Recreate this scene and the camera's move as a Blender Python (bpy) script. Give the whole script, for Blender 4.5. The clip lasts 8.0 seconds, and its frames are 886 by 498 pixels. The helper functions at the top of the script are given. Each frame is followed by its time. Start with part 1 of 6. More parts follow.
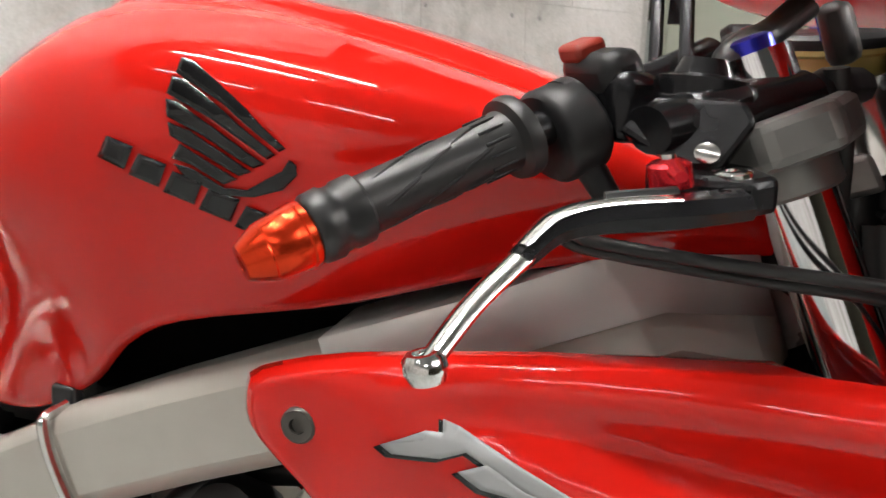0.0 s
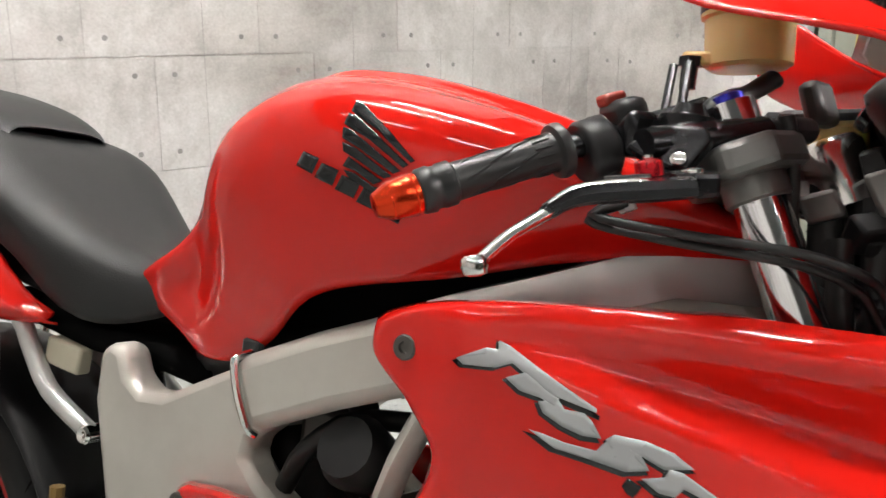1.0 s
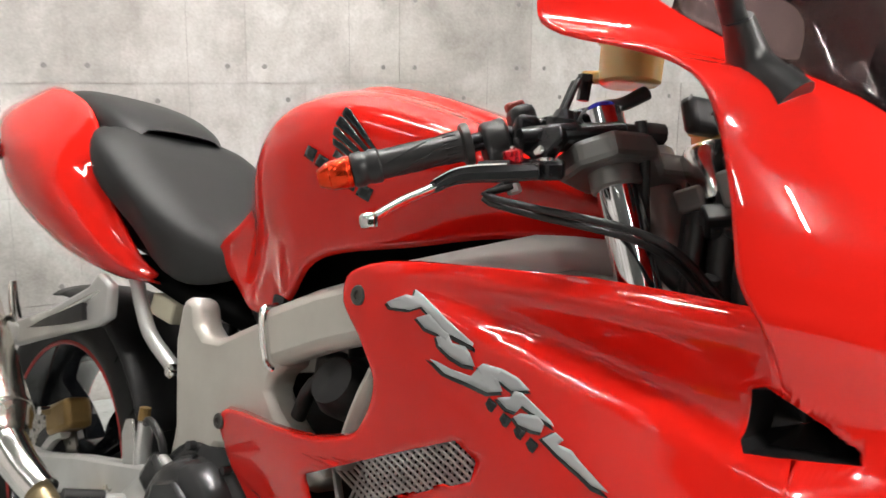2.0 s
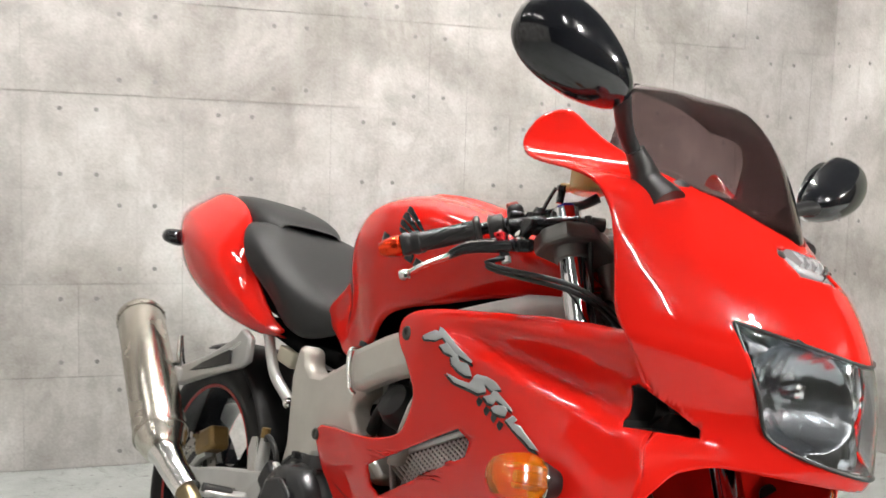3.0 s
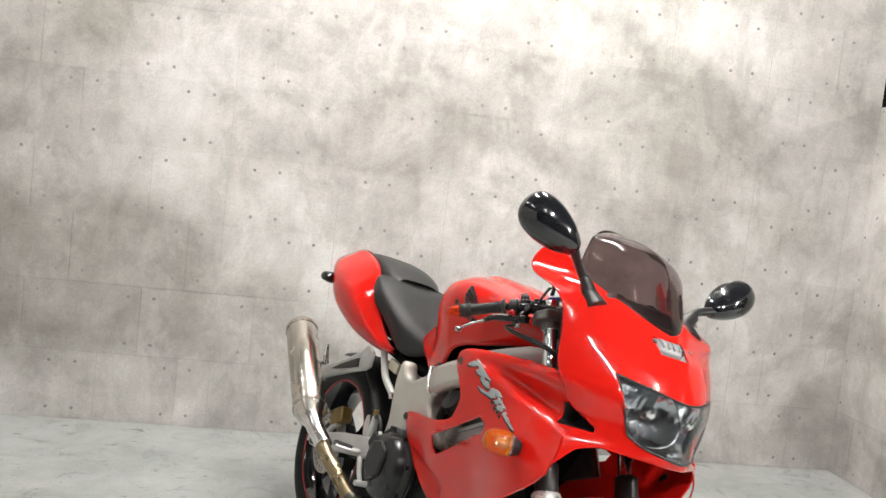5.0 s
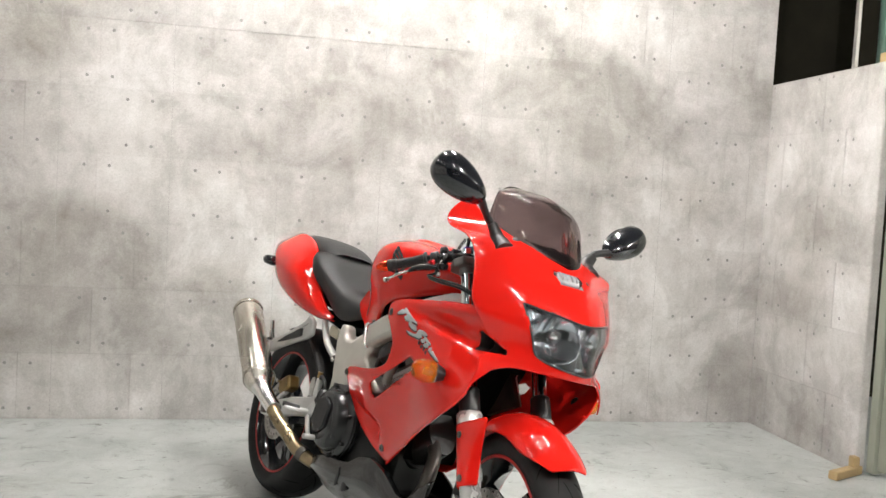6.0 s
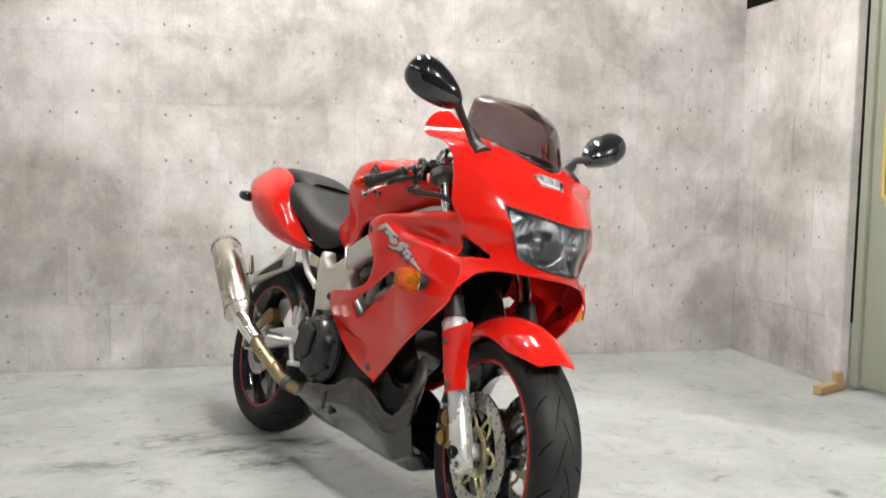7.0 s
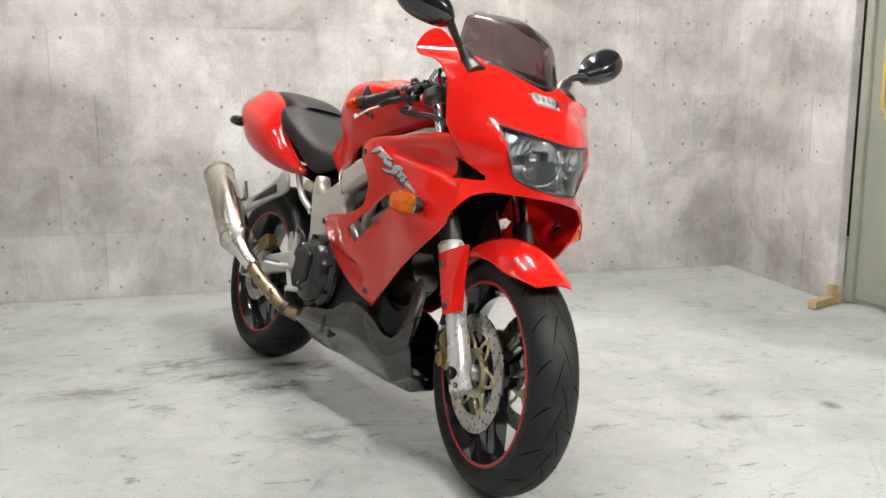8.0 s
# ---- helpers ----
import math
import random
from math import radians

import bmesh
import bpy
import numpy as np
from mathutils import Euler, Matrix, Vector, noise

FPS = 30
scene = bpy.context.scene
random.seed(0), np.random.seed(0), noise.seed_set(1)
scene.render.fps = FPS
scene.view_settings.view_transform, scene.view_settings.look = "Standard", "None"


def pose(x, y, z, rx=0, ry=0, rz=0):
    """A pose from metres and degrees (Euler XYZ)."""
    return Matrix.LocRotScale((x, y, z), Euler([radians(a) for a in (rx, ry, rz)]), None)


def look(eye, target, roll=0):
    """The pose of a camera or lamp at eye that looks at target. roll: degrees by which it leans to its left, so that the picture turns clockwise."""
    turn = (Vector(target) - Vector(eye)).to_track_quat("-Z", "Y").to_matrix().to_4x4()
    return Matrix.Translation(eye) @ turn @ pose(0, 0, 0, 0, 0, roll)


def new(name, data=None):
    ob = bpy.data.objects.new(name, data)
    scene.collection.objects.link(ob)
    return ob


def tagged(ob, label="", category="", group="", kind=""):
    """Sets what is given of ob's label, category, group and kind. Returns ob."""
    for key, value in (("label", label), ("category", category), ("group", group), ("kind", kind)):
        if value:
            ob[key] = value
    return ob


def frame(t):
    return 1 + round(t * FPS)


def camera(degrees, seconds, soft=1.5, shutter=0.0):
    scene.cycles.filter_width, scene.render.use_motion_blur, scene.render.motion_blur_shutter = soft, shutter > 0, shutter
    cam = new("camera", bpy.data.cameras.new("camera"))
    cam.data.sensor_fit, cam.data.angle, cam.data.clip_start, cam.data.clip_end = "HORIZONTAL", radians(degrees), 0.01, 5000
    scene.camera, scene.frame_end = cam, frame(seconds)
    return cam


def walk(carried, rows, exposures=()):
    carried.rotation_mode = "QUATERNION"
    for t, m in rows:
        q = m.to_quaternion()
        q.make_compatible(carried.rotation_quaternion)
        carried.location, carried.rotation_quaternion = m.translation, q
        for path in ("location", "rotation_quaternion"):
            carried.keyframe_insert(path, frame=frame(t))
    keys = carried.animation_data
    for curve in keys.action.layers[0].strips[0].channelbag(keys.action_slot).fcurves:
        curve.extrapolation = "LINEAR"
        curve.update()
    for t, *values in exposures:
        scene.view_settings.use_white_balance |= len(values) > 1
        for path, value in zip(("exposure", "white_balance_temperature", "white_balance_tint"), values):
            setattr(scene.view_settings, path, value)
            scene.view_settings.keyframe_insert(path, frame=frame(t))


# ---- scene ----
# the camera and its walk
cam = camera(53.5, 8.0, shutter=0.3)
PATH = [
    (0, (0.368, 0.24, 1.121), (1.784, 1.392, 0.304), -0.5),
    (0.5, (0.322, 0.169, 1.091), (1.637, 1.542, 0.471), -0.9),
    (1, (0.231, 0.019, 1.09), (1.454, 1.517, 0.578), 0.4),
    (1.5, (0.273, -0.119, 1.09), (1.312, 1.515, 0.587), 0.6),
    (1.7, (0.316, -0.174, 1.082), (1.286, 1.506, 0.595), 0.8),
    (2.8, (0.302, -0.655, 1.078), (0.931, 1.23, 0.847), 1.3),
    (3, (0.301, -0.739, 1.076), (0.874, 1.169, 0.9), 1.8),
    (3.5, (0.305, -0.973, 1.081), (0.723, 0.982, 1.016), 3.6),
    (4, (0.19, -1.218, 1.119), (0.555, 0.748, 1.079), 5.7),
    (4.2, (0.131, -1.329, 1.132), (0.488, 0.638, 1.067), 6.4),
    (5.3, (0.278, -1.867, 1.325), (0.551, 0.107, 1.147), 6.2),
    (5.5, (0.298, -1.959, 1.324), (0.602, 0.008, 1.132), 5.3),
    (6, (0.256, -2.027, 1.158), (0.656, -0.07, 1.053), 3.2),
    (6.5, (0.255, -2.018, 1.009), (0.685, -0.065, 0.969), 2.1),
    (7, (0.266, -2.003, 0.999), (0.713, -0.061, 0.821), 0.9),
    (7.5, (0.272, -1.981, 0.999), (0.744, -0.064, 0.68), 0.1),
    (8, (0.272, -1.987, 1.0), (0.722, -0.071, 0.645), -0.2),
]
walk(cam, [(t, look(eye, target, roll)) for t, eye, target, roll in PATH])
# ---- world and lights ----
world = bpy.data.worlds.new("world")
scene.world = world
world.use_nodes = True
world.node_tree.nodes["Background"].inputs[0].default_value = (0.55, 0.58, 0.62, 1)
world.node_tree.nodes["Background"].inputs[1].default_value = 0.02
scene.view_settings.exposure = 0.0

WALL_Y, WALL_X, WALL_TOP, CEIL = 2.5, 3.02, 1.92, 3.15


# ---- small tools for meshes ----
def spl(keys, x):
    """Smooth curve through sorted (x, value) keys."""
    n = len(keys)
    if x <= keys[0][0]:
        return keys[0][1]
    if x >= keys[-1][0]:
        return keys[-1][1]
    for i in range(n - 1):
        if keys[i][0] <= x <= keys[i + 1][0]:
            break
    x0, y0 = keys[i]
    x1, y1 = keys[i + 1]

    def slope(j):
        if j <= 0 or j >= n - 1:
            a, b = (0, 1) if j <= 0 else (n - 2, n - 1)
            return (keys[b][1] - keys[a][1]) / (keys[b][0] - keys[a][0])
        d0 = (keys[j][1] - keys[j - 1][1]) / (keys[j][0] - keys[j - 1][0])
        d1 = (keys[j + 1][1] - keys[j][1]) / (keys[j + 1][0] - keys[j][0])
        return 0.0 if d0 * d1 <= 0 else 2 * d0 * d1 / (d0 + d1)

    h = x1 - x0
    t = (x - x0) / h
    return ((2 * t**3 - 3 * t**2 + 1) * y0 + (t**3 - 2 * t**2 + t) * h * slope(i)
            + (-2 * t**3 + 3 * t**2) * y1 + (t**3 - t**2) * h * slope(i + 1))


def curve3(points, n):
    """n + 1 points on a smooth curve through the given ones."""
    pts = [Vector(p) for p in points]
    acc = [0.0]
    for a, b in zip(pts, pts[1:]):
        acc.append(acc[-1] + (b - a).length)
    keys = [[(acc[i], p[k]) for i, p in enumerate(pts)] for k in range(3)]
    return [Vector([spl(keys[k], acc[-1] * j / n) for k in range(3)]) for j in range(n + 1)]


FIRM = {"rear_wheel", "front_wheel", "fork_leg", "brake_disc", "caliper", "front_mudguard", "top_clamp", "lower_clamp", "steering_stem", "ignition_lock", "clip_on_clamp",
        "rear_brake_disc", "rear_caliper", "swingarm", "rear_hugger", "mesh_wire"}
DRAW_IN = [(-0.4, 0.0), (0.08, 0.0), (0.42, 1.0), (0.95, 1.0), (1.05, 0.85), (1.15, 0.3), (1.22, 0.0)]


def slim(p, low=0.0):
    """The motorcycle's waist: narrower and set back a little between the tail and the nose."""
    w = spl(DRAW_IN, p.x)
    return Vector((p.x - 0.045 * w, p.y - math.copysign(0.038 * w * min(1.0, abs(p.y) / 0.12), p.y), p.z - low * w))


def waisted(name, parent):
    names = [name]
    while parent is not None:
        names.append(parent.name.split(".")[0])
        parent = parent.parent
    if names[-1] != "motorcycle" or FIRM & set(names):
        return None
    return 0.010 if "side_cowl" in names else 0.0


def part(name, bm, material, parent, label="", smooth=True, bevel=0.0, subsurf=0, thick=0.0, angle=40, offset=-1.0):
    """Links a bmesh as one mesh object under a thing or a part."""
    low = waisted(name, parent)
    if low is not None:
        for v in bm.verts:
            v.co = slim(v.co, low)
    bmesh.ops.recalc_face_normals(bm, faces=bm.faces)
    me = bpy.data.meshes.new(name)
    bm.to_mesh(me)
    bm.free()
    for m in material if isinstance(material, (list, tuple)) else [material]:
        me.materials.append(m)
    for p in me.polygons:
        p.use_smooth = smooth
    ob = new(name, me)
    if smooth and not subsurf:
        me.set_sharp_from_angle(angle=radians(angle))
    if parent is not None:
        ob.parent = parent
    if bevel:
        b = ob.modifiers.new("bevel", "BEVEL")
        b.width, b.segments, b.limit_method, b.angle_limit = bevel, 2, "ANGLE", radians(35)
    if subsurf:
        s = ob.modifiers.new("subsurf", "SUBSURF")
        s.levels = s.render_levels = subsurf
    if thick:
        s = ob.modifiers.new("solidify", "SOLIDIFY")
        s.thickness, s.offset = thick, offset
    return tagged(ob, label) if label else ob


def grid(rows, closed=False, bm=None, caps=False):
    """Quads between rows of points."""
    bm = bm or bmesh.new()
    vs = [[bm.verts.new(p) for p in r] for r in rows]
    n = len(rows[0])
    for a, b in zip(vs, vs[1:]):
        for j in range(n if closed else n - 1):
            k = (j + 1) % n
            bm.faces.new((a[j], a[k], b[k], b[j]))
    if caps:
        bm.faces.new(vs[0][::-1])
        bm.faces.new(vs[-1])
    return bm


def frame_at(d):
    d = Vector(d).normalized()
    a = Vector((0, 0, 1)) if abs(d.z) < 0.9 else Vector((1, 0, 0))
    s = d.cross(a).normalized()
    return s, s.cross(d).normalized()


def tube(points, r, n=12, bm=None, steps=0, flat=1.0):
    """A round bar along points; r a number or (share of the way, radius) keys."""
    pts = curve3(points, steps) if steps else [Vector(p) for p in points]
    rows = []
    s = None
    for i, p in enumerate(pts):
        d = (pts[min(i + 1, len(pts) - 1)] - pts[max(i - 1, 0)]).normalized()
        if s is None:
            s = frame_at(d)[0]
        s = (s - d * s.dot(d)).normalized()
        t = d.cross(s)
        rr = spl(r, i / (len(pts) - 1)) if isinstance(r, list) else r
        rows.append([p + rr * (math.cos(a) * s + flat * math.sin(a) * t) for a in (2 * math.pi * k / n for k in range(n))])
    return grid(rows, True, bm, True)


def lathe(profile, centre, axis, n=32, bm=None, caps=True):
    """Profile of (along the axis, radius) turned round it."""
    c, d = Vector(centre), Vector(axis).normalized()
    s, t = frame_at(d)
    rows = [[c + a * d + r * (math.cos(w) * s + math.sin(w) * t) for w in (2 * math.pi * k / n for k in range(n))] for a, r in profile]
    return grid(rows, True, bm, caps)


def ring(profile, centre, axis, n=48, bm=None):
    """A closed profile of (along the axis, radius) turned round it."""
    return lathe(list(profile) + [profile[0]], centre, axis, n, bm, False)


def block(centre, size, turn=None, bm=None):
    bm = bm or bmesh.new()
    m = Matrix.Translation(centre) @ (turn.to_4x4() if turn is not None else Matrix.Identity(4)) @ Matrix.Diagonal((*size, 1))
    bmesh.ops.create_cube(bm, size=1.0, matrix=m)
    return bm


def plate(outline, origin, ax, ay, depth, bm=None):
    """A flat plate: outline of (a, b) on the axes ax, ay from origin, depth along their cross product."""
    bm = bm or bmesh.new()
    o, ax, ay = Vector(origin), Vector(ax).normalized(), Vector(ay).normalized()
    nrm = ax.cross(ay).normalized() * depth
    top = [bm.verts.new(o + a * ax + b * ay) for a, b in outline]
    low = [bm.verts.new(o + a * ax + b * ay + nrm) for a, b in outline]
    bm.faces.new(top)
    bm.faces.new(low[::-1])
    for i in range(len(top)):
        k = (i + 1) % len(top)
        bm.faces.new((top[i], low[i], low[k], top[k]))
    return bm


def spin(axis_point, axis, degrees):
    p = Vector(axis_point)
    return Matrix.Translation(p) @ Matrix.Rotation(radians(degrees), 4, Vector(axis)) @ Matrix.Translation(-p)


def inside(poly, x, y):
    hit = False
    for (x0, y0), (x1, y1) in zip(poly, poly[1:] + poly[:1]):
        if (y0 > y) != (y1 > y) and x < (x1 - x0) * (y - y0) / (y1 - y0) + x0:
            hit = not hit
    return hit


def nearest(poly, x, y):
    best = None
    for (x0, y0), (x1, y1) in zip(poly, poly[1:] + poly[:1]):
        dx, dy = x1 - x0, y1 - y0
        t = max(0, min(1, ((x - x0) * dx + (y - y0) * dy) / (dx * dx + dy * dy)))
        px, py = x0 + t * dx, y0 + t * dy
        d = (px - x) ** 2 + (py - y) ** 2
        if best is None or d < best[0]:
            best = (d, px, py)
    return best


# ---- materials ----
class Mat:
    """A node material round one principled shader."""

    def __init__(self, name, colour, rough=0.5, metal=0.0, **extra):
        self.m = bpy.data.materials.new(name)
        self.m.use_nodes = True
        self.t = self.m.node_tree
        self.b = self.t.nodes["Principled BSDF"]
        self.set("Base Color", (*colour, 1))
        self.set("Roughness", rough)
        self.set("Metallic", metal)
        for k, v in extra.items():
            self.set(k.replace("_", " "), v)
        self.co = None

    def set(self, name, v):
        self.b.inputs[name].default_value = v

    def node(self, kind, **inputs):
        n = self.t.nodes.new(kind)
        for k, v in inputs.items():
            n.inputs[k.replace("_", " ")].default_value = v
        return n

    def link(self, a, b):
        self.t.links.new(a, b)

    def coords(self, scale=(1, 1, 1)):
        c = self.t.nodes.new("ShaderNodeTexCoord")
        mp = self.t.nodes.new("ShaderNodeMapping")
        mp.inputs["Scale"].default_value = scale
        self.link(c.outputs["Object"], mp.inputs["Vector"])
        return mp.outputs["Vector"]

    def world(self, scale=(1, 1, 1)):
        c = self.t.nodes.new("ShaderNodeNewGeometry")
        mp = self.t.nodes.new("ShaderNodeMapping")
        mp.inputs["Scale"].default_value = scale
        self.link(c.outputs["Position"], mp.inputs["Vector"])
        return mp.outputs["Vector"]

    def blot(self, centre, size):
        """A soft round stain, 1 in its middle, at a place in the room."""
        v = self.t.nodes.new("ShaderNodeVectorMath")
        v.operation = "DISTANCE"
        mp = self.t.nodes.new("ShaderNodeMapping")
        mp.inputs["Scale"].default_value = [1 / q for q in size]
        mp.inputs["Location"].default_value = [-a / q for a, q in zip(centre, size)]
        c = self.t.nodes.new("ShaderNodeNewGeometry")
        self.link(c.outputs["Position"], mp.inputs["Vector"])
        n = self.node("ShaderNodeTexNoise", Scale=2.2, Detail=4.0)
        self.link(mp.outputs["Vector"], n.inputs["Vector"])
        a = self.t.nodes.new("ShaderNodeMixRGB")
        a.blend_type, a.inputs[0].default_value = "ADD", 0.9
        self.link(mp.outputs["Vector"], a.inputs[1])
        self.link(n.outputs["Color"], a.inputs[2])
        self.link(a.outputs[0], v.inputs[0])
        v.inputs[1].default_value = (0.45, 0.45, 0.45)
        return self.ramp(v.outputs["Value"], [(0.15, (1, 1, 1)), (1.0, (0, 0, 0))])

    def noise(self, scale, detail=4.0, rough=0.55, stretch=(1, 1, 1), distortion=0.0, room=False):
        n = self.node("ShaderNodeTexNoise", Scale=scale, Detail=detail, Roughness=rough, Distortion=distortion)
        self.link(self.world(stretch) if room else self.coords(stretch), n.inputs["Vector"])
        return n.outputs["Fac"]

    def ramp(self, fac, stops):
        r = self.t.nodes.new("ShaderNodeValToRGB")
        e = r.color_ramp.elements
        while len(e) < len(stops):
            e.new(0.5)
        for el, (p, c) in zip(e, stops):
            el.position, el.color = p, (*c, 1) if len(c) == 3 else c
        self.link(fac, r.inputs["Fac"])
        return r.outputs["Color"]

    def mix(self, fac, a, b, blend="MIX"):
        n = self.t.nodes.new("ShaderNodeMix")
        n.data_type, n.blend_type = "RGBA", blend
        if isinstance(fac, (int, float)):
            n.inputs[0].default_value = fac
        else:
            self.link(fac, n.inputs[0])
        for i, v in ((6, a), (7, b)):
            if isinstance(v, tuple):
                n.inputs[i].default_value = (*v, 1)
            else:
                self.link(v, n.inputs[i])
        return n.outputs[2]

    def colour(self, out):
        self.link(out, self.b.inputs["Base Color"])

    def rough(self, fac, lo, hi):
        n = self.t.nodes.new("ShaderNodeMapRange")
        n.inputs[3].default_value, n.inputs[4].default_value = lo, hi
        self.link(fac, n.inputs[0])
        self.link(n.outputs[0], self.b.inputs["Roughness"])

    def bump(self, fac, strength, distance=0.002):
        n = self.node("ShaderNodeBump", Strength=strength, Distance=distance)
        self.link(fac, n.inputs["Height"])
        old = self.b.inputs["Normal"]
        if old.is_linked:
            self.link(old.links[0].from_socket, n.inputs["Normal"])
        self.link(n.outputs["Normal"], old)


def speckled(name, a, b, rough, metal=0.0, scale=60.0, bump=0.15, spread=0.12, **extra):
    """A surface of two close colours with fine grain and patchy gloss."""
    m = Mat(name, a, rough, metal, **extra)
    m.colour(m.mix(m.ramp(m.noise(scale * 0.12, 5), [(0.35, (0, 0, 0)), (0.65, (1, 1, 1))]), a, b))
    m.rough(m.noise(scale * 0.3, 4), max(0.02, rough - spread), min(1, rough + spread))
    if bump:
        m.bump(m.noise(scale, 3), bump, 0.0006)
    return m.m


def red_paint():
    m = Mat("red_paint", (0.58, 0.006, 0.005), 0.35, 0.0, Coat_Weight=1.0, Coat_Roughness=0.012, Coat_IOR=1.5, Specular_IOR_Level=0.0)
    m.colour(m.mix(m.ramp(m.noise(3.0, 4), [(0.3, (0, 0, 0)), (0.7, (1, 1, 1))]), (0.66, 0.012, 0.007), (0.60, 0.012, 0.008)))
    m.rough(m.noise(14, 5), 0.28, 0.42)
    m.bump(m.noise(260, 2), 0.012, 0.0003)
    return m.m


RED = red_paint()
SILVER_FRAME = speckled("silver_frame_paint", (0.52, 0.50, 0.455), (0.45, 0.43, 0.39), 0.32, 0.25, 90, 0.05, 0.04)
# Paler copy of the frame silver: lamplight on the beam put into colour.
BEAM_TOP = speckled("lamplit_beam_face", (0.84, 0.83, 0.81), (0.76, 0.75, 0.73), 0.30, 0.25, 60, 0.04, 0.05)
ALLOY = speckled("cast_alloy", (0.62, 0.62, 0.61), (0.52, 0.52, 0.51), 0.32, 0.6, 80, 0.12)
SILVER_LEG = speckled("silver_leg_paint", (0.62, 0.62, 0.615), (0.54, 0.54, 0.535), 0.28, 0.55, 80, 0.06)
GREY_CAST = speckled("grey_cast_metal", (0.26, 0.255, 0.245), (0.18, 0.178, 0.172), 0.38, 0.5, 80, 0.1)
BRIGHT = speckled("polished_alloy", (0.80, 0.79, 0.77), (0.70, 0.69, 0.67), 0.16, 1.0, 40, 0.04, 0.06)
CHROME = speckled("chrome", (0.86, 0.86, 0.87), (0.78, 0.78, 0.80), 0.08, 1.0, 40, 0.0, 0.05)
BLACK_PLASTIC = speckled("black_plastic", (0.010, 0.010, 0.011), (0.016, 0.016, 0.017), 0.42, 0, 120, 0.2, Specular_IOR_Level=0.3)
BLACK_GLOSS = speckled("black_gloss_paint", (0.007, 0.008, 0.011), (0.011, 0.012, 0.015), 0.10, 0, 30, 0.0, 0.05, Coat_Weight=0.5)
BLACK_RUBBER = speckled("black_rubber", (0.010, 0.010, 0.011), (0.017, 0.017, 0.017), 0.40, 0, 150, 0.2, Specular_IOR_Level=0.45)
BLACK_METAL = speckled("black_anodised_metal", (0.012, 0.012, 0.014), (0.02, 0.02, 0.022), 0.25, 0.6, 60, 0.05)
ENGINE_GREY = speckled("grey_engine_paint", (0.034, 0.035, 0.037), (0.022, 0.023, 0.024), 0.2, 0.3, 70, 0.15)
# Recess shade is put into this colour, darker than the other black plastic.
INNER_BLACK = speckled("shaded_inner_plastic", (0.0025, 0.0025, 0.0028), (0.004, 0.004, 0.004), 0.8, 0, 80, 0.1, Specular_IOR_Level=0.05)
DARK_ENGINE = speckled("dark_engine_casting", (0.006, 0.006, 0.006), (0.012, 0.0115, 0.011), 0.4, 0.2, 60, 0.4)
GOLD = speckled("gold_caliper_paint", (0.30, 0.19, 0.06), (0.20, 0.13, 0.05), 0.4, 0.6, 80, 0.3)
GOLD_ANODISED = speckled("pale_gold_anodised_metal", (0.56, 0.49, 0.30), (0.46, 0.40, 0.24), 0.3, 0.8, 70, 0.1)
PIPE = speckled("heat_tinted_steel", (0.34, 0.27, 0.16), (0.22, 0.17, 0.11), 0.28, 1.0, 30, 0.05)
DARK_PIPE = speckled("dull_exhaust_steel", (0.12, 0.11, 0.10), (0.07, 0.065, 0.06), 0.45, 0.7, 50, 0.2)
TITAN = speckled("brushed_titanium", (0.66, 0.63, 0.57), (0.58, 0.54, 0.47), 0.26, 1.0, 30, 0.03, 0.06)
TYRE = speckled("tyre_rubber", (0.008, 0.0082, 0.0084), (0.014, 0.0142, 0.0144), 0.55, 0, 90, 0.3, Specular_IOR_Level=0.25)
ORANGE_ANODISED = speckled("orange_anodised_metal", (0.80, 0.060, 0.012), (0.68, 0.045, 0.010), 0.22, 0.85, 60, 0.02, 0.06)
RED_ANODISED = speckled("red_anodised_metal", (0.62, 0.02, 0.03), (0.5, 0.015, 0.025), 0.25, 0.8, 60, 0.02)
BLUE_ANODISED = speckled("blue_anodised_metal", (0.05, 0.05, 0.55), (0.04, 0.04, 0.42), 0.25, 0.8, 60, 0.02)
SWITCH_RED = speckled("red_switch_plastic", (0.32, 0.035, 0.02), (0.26, 0.03, 0.02), 0.5, 0, 80, 0.1)
RED_STRIPE = speckled("red_rim_stripe", (0.50, 0.02, 0.02), (0.40, 0.02, 0.02), 0.35, 0, 60, 0.0)
DECAL_BLACK = speckled("black_decal_film", (0.006, 0.006, 0.007), (0.009, 0.009, 0.009), 0.10, 0, 40, 0.0, 0.05)
DECAL_GREY = speckled("silver_decal_film", (0.42, 0.43, 0.44), (0.36, 0.37, 0.38), 0.38, 0.2, 60, 0.0)
CONNECTOR = speckled("cream_connector_plastic", (0.50, 0.47, 0.36), (0.40, 0.37, 0.28), 0.5, 0, 60, 0.1)
YELLOWED = speckled("yellowed_clear_plastic", (0.62, 0.47, 0.22), (0.50, 0.29, 0.07), 0.22, 0, 25, 0.05, Subsurface_Weight=0.25, Transmission_Weight=0.25)
BRAKE_DISC = speckled("brushed_brake_disc", (0.42, 0.40, 0.37), (0.34, 0.32, 0.29), 0.28, 1.0, 60, 0.05)


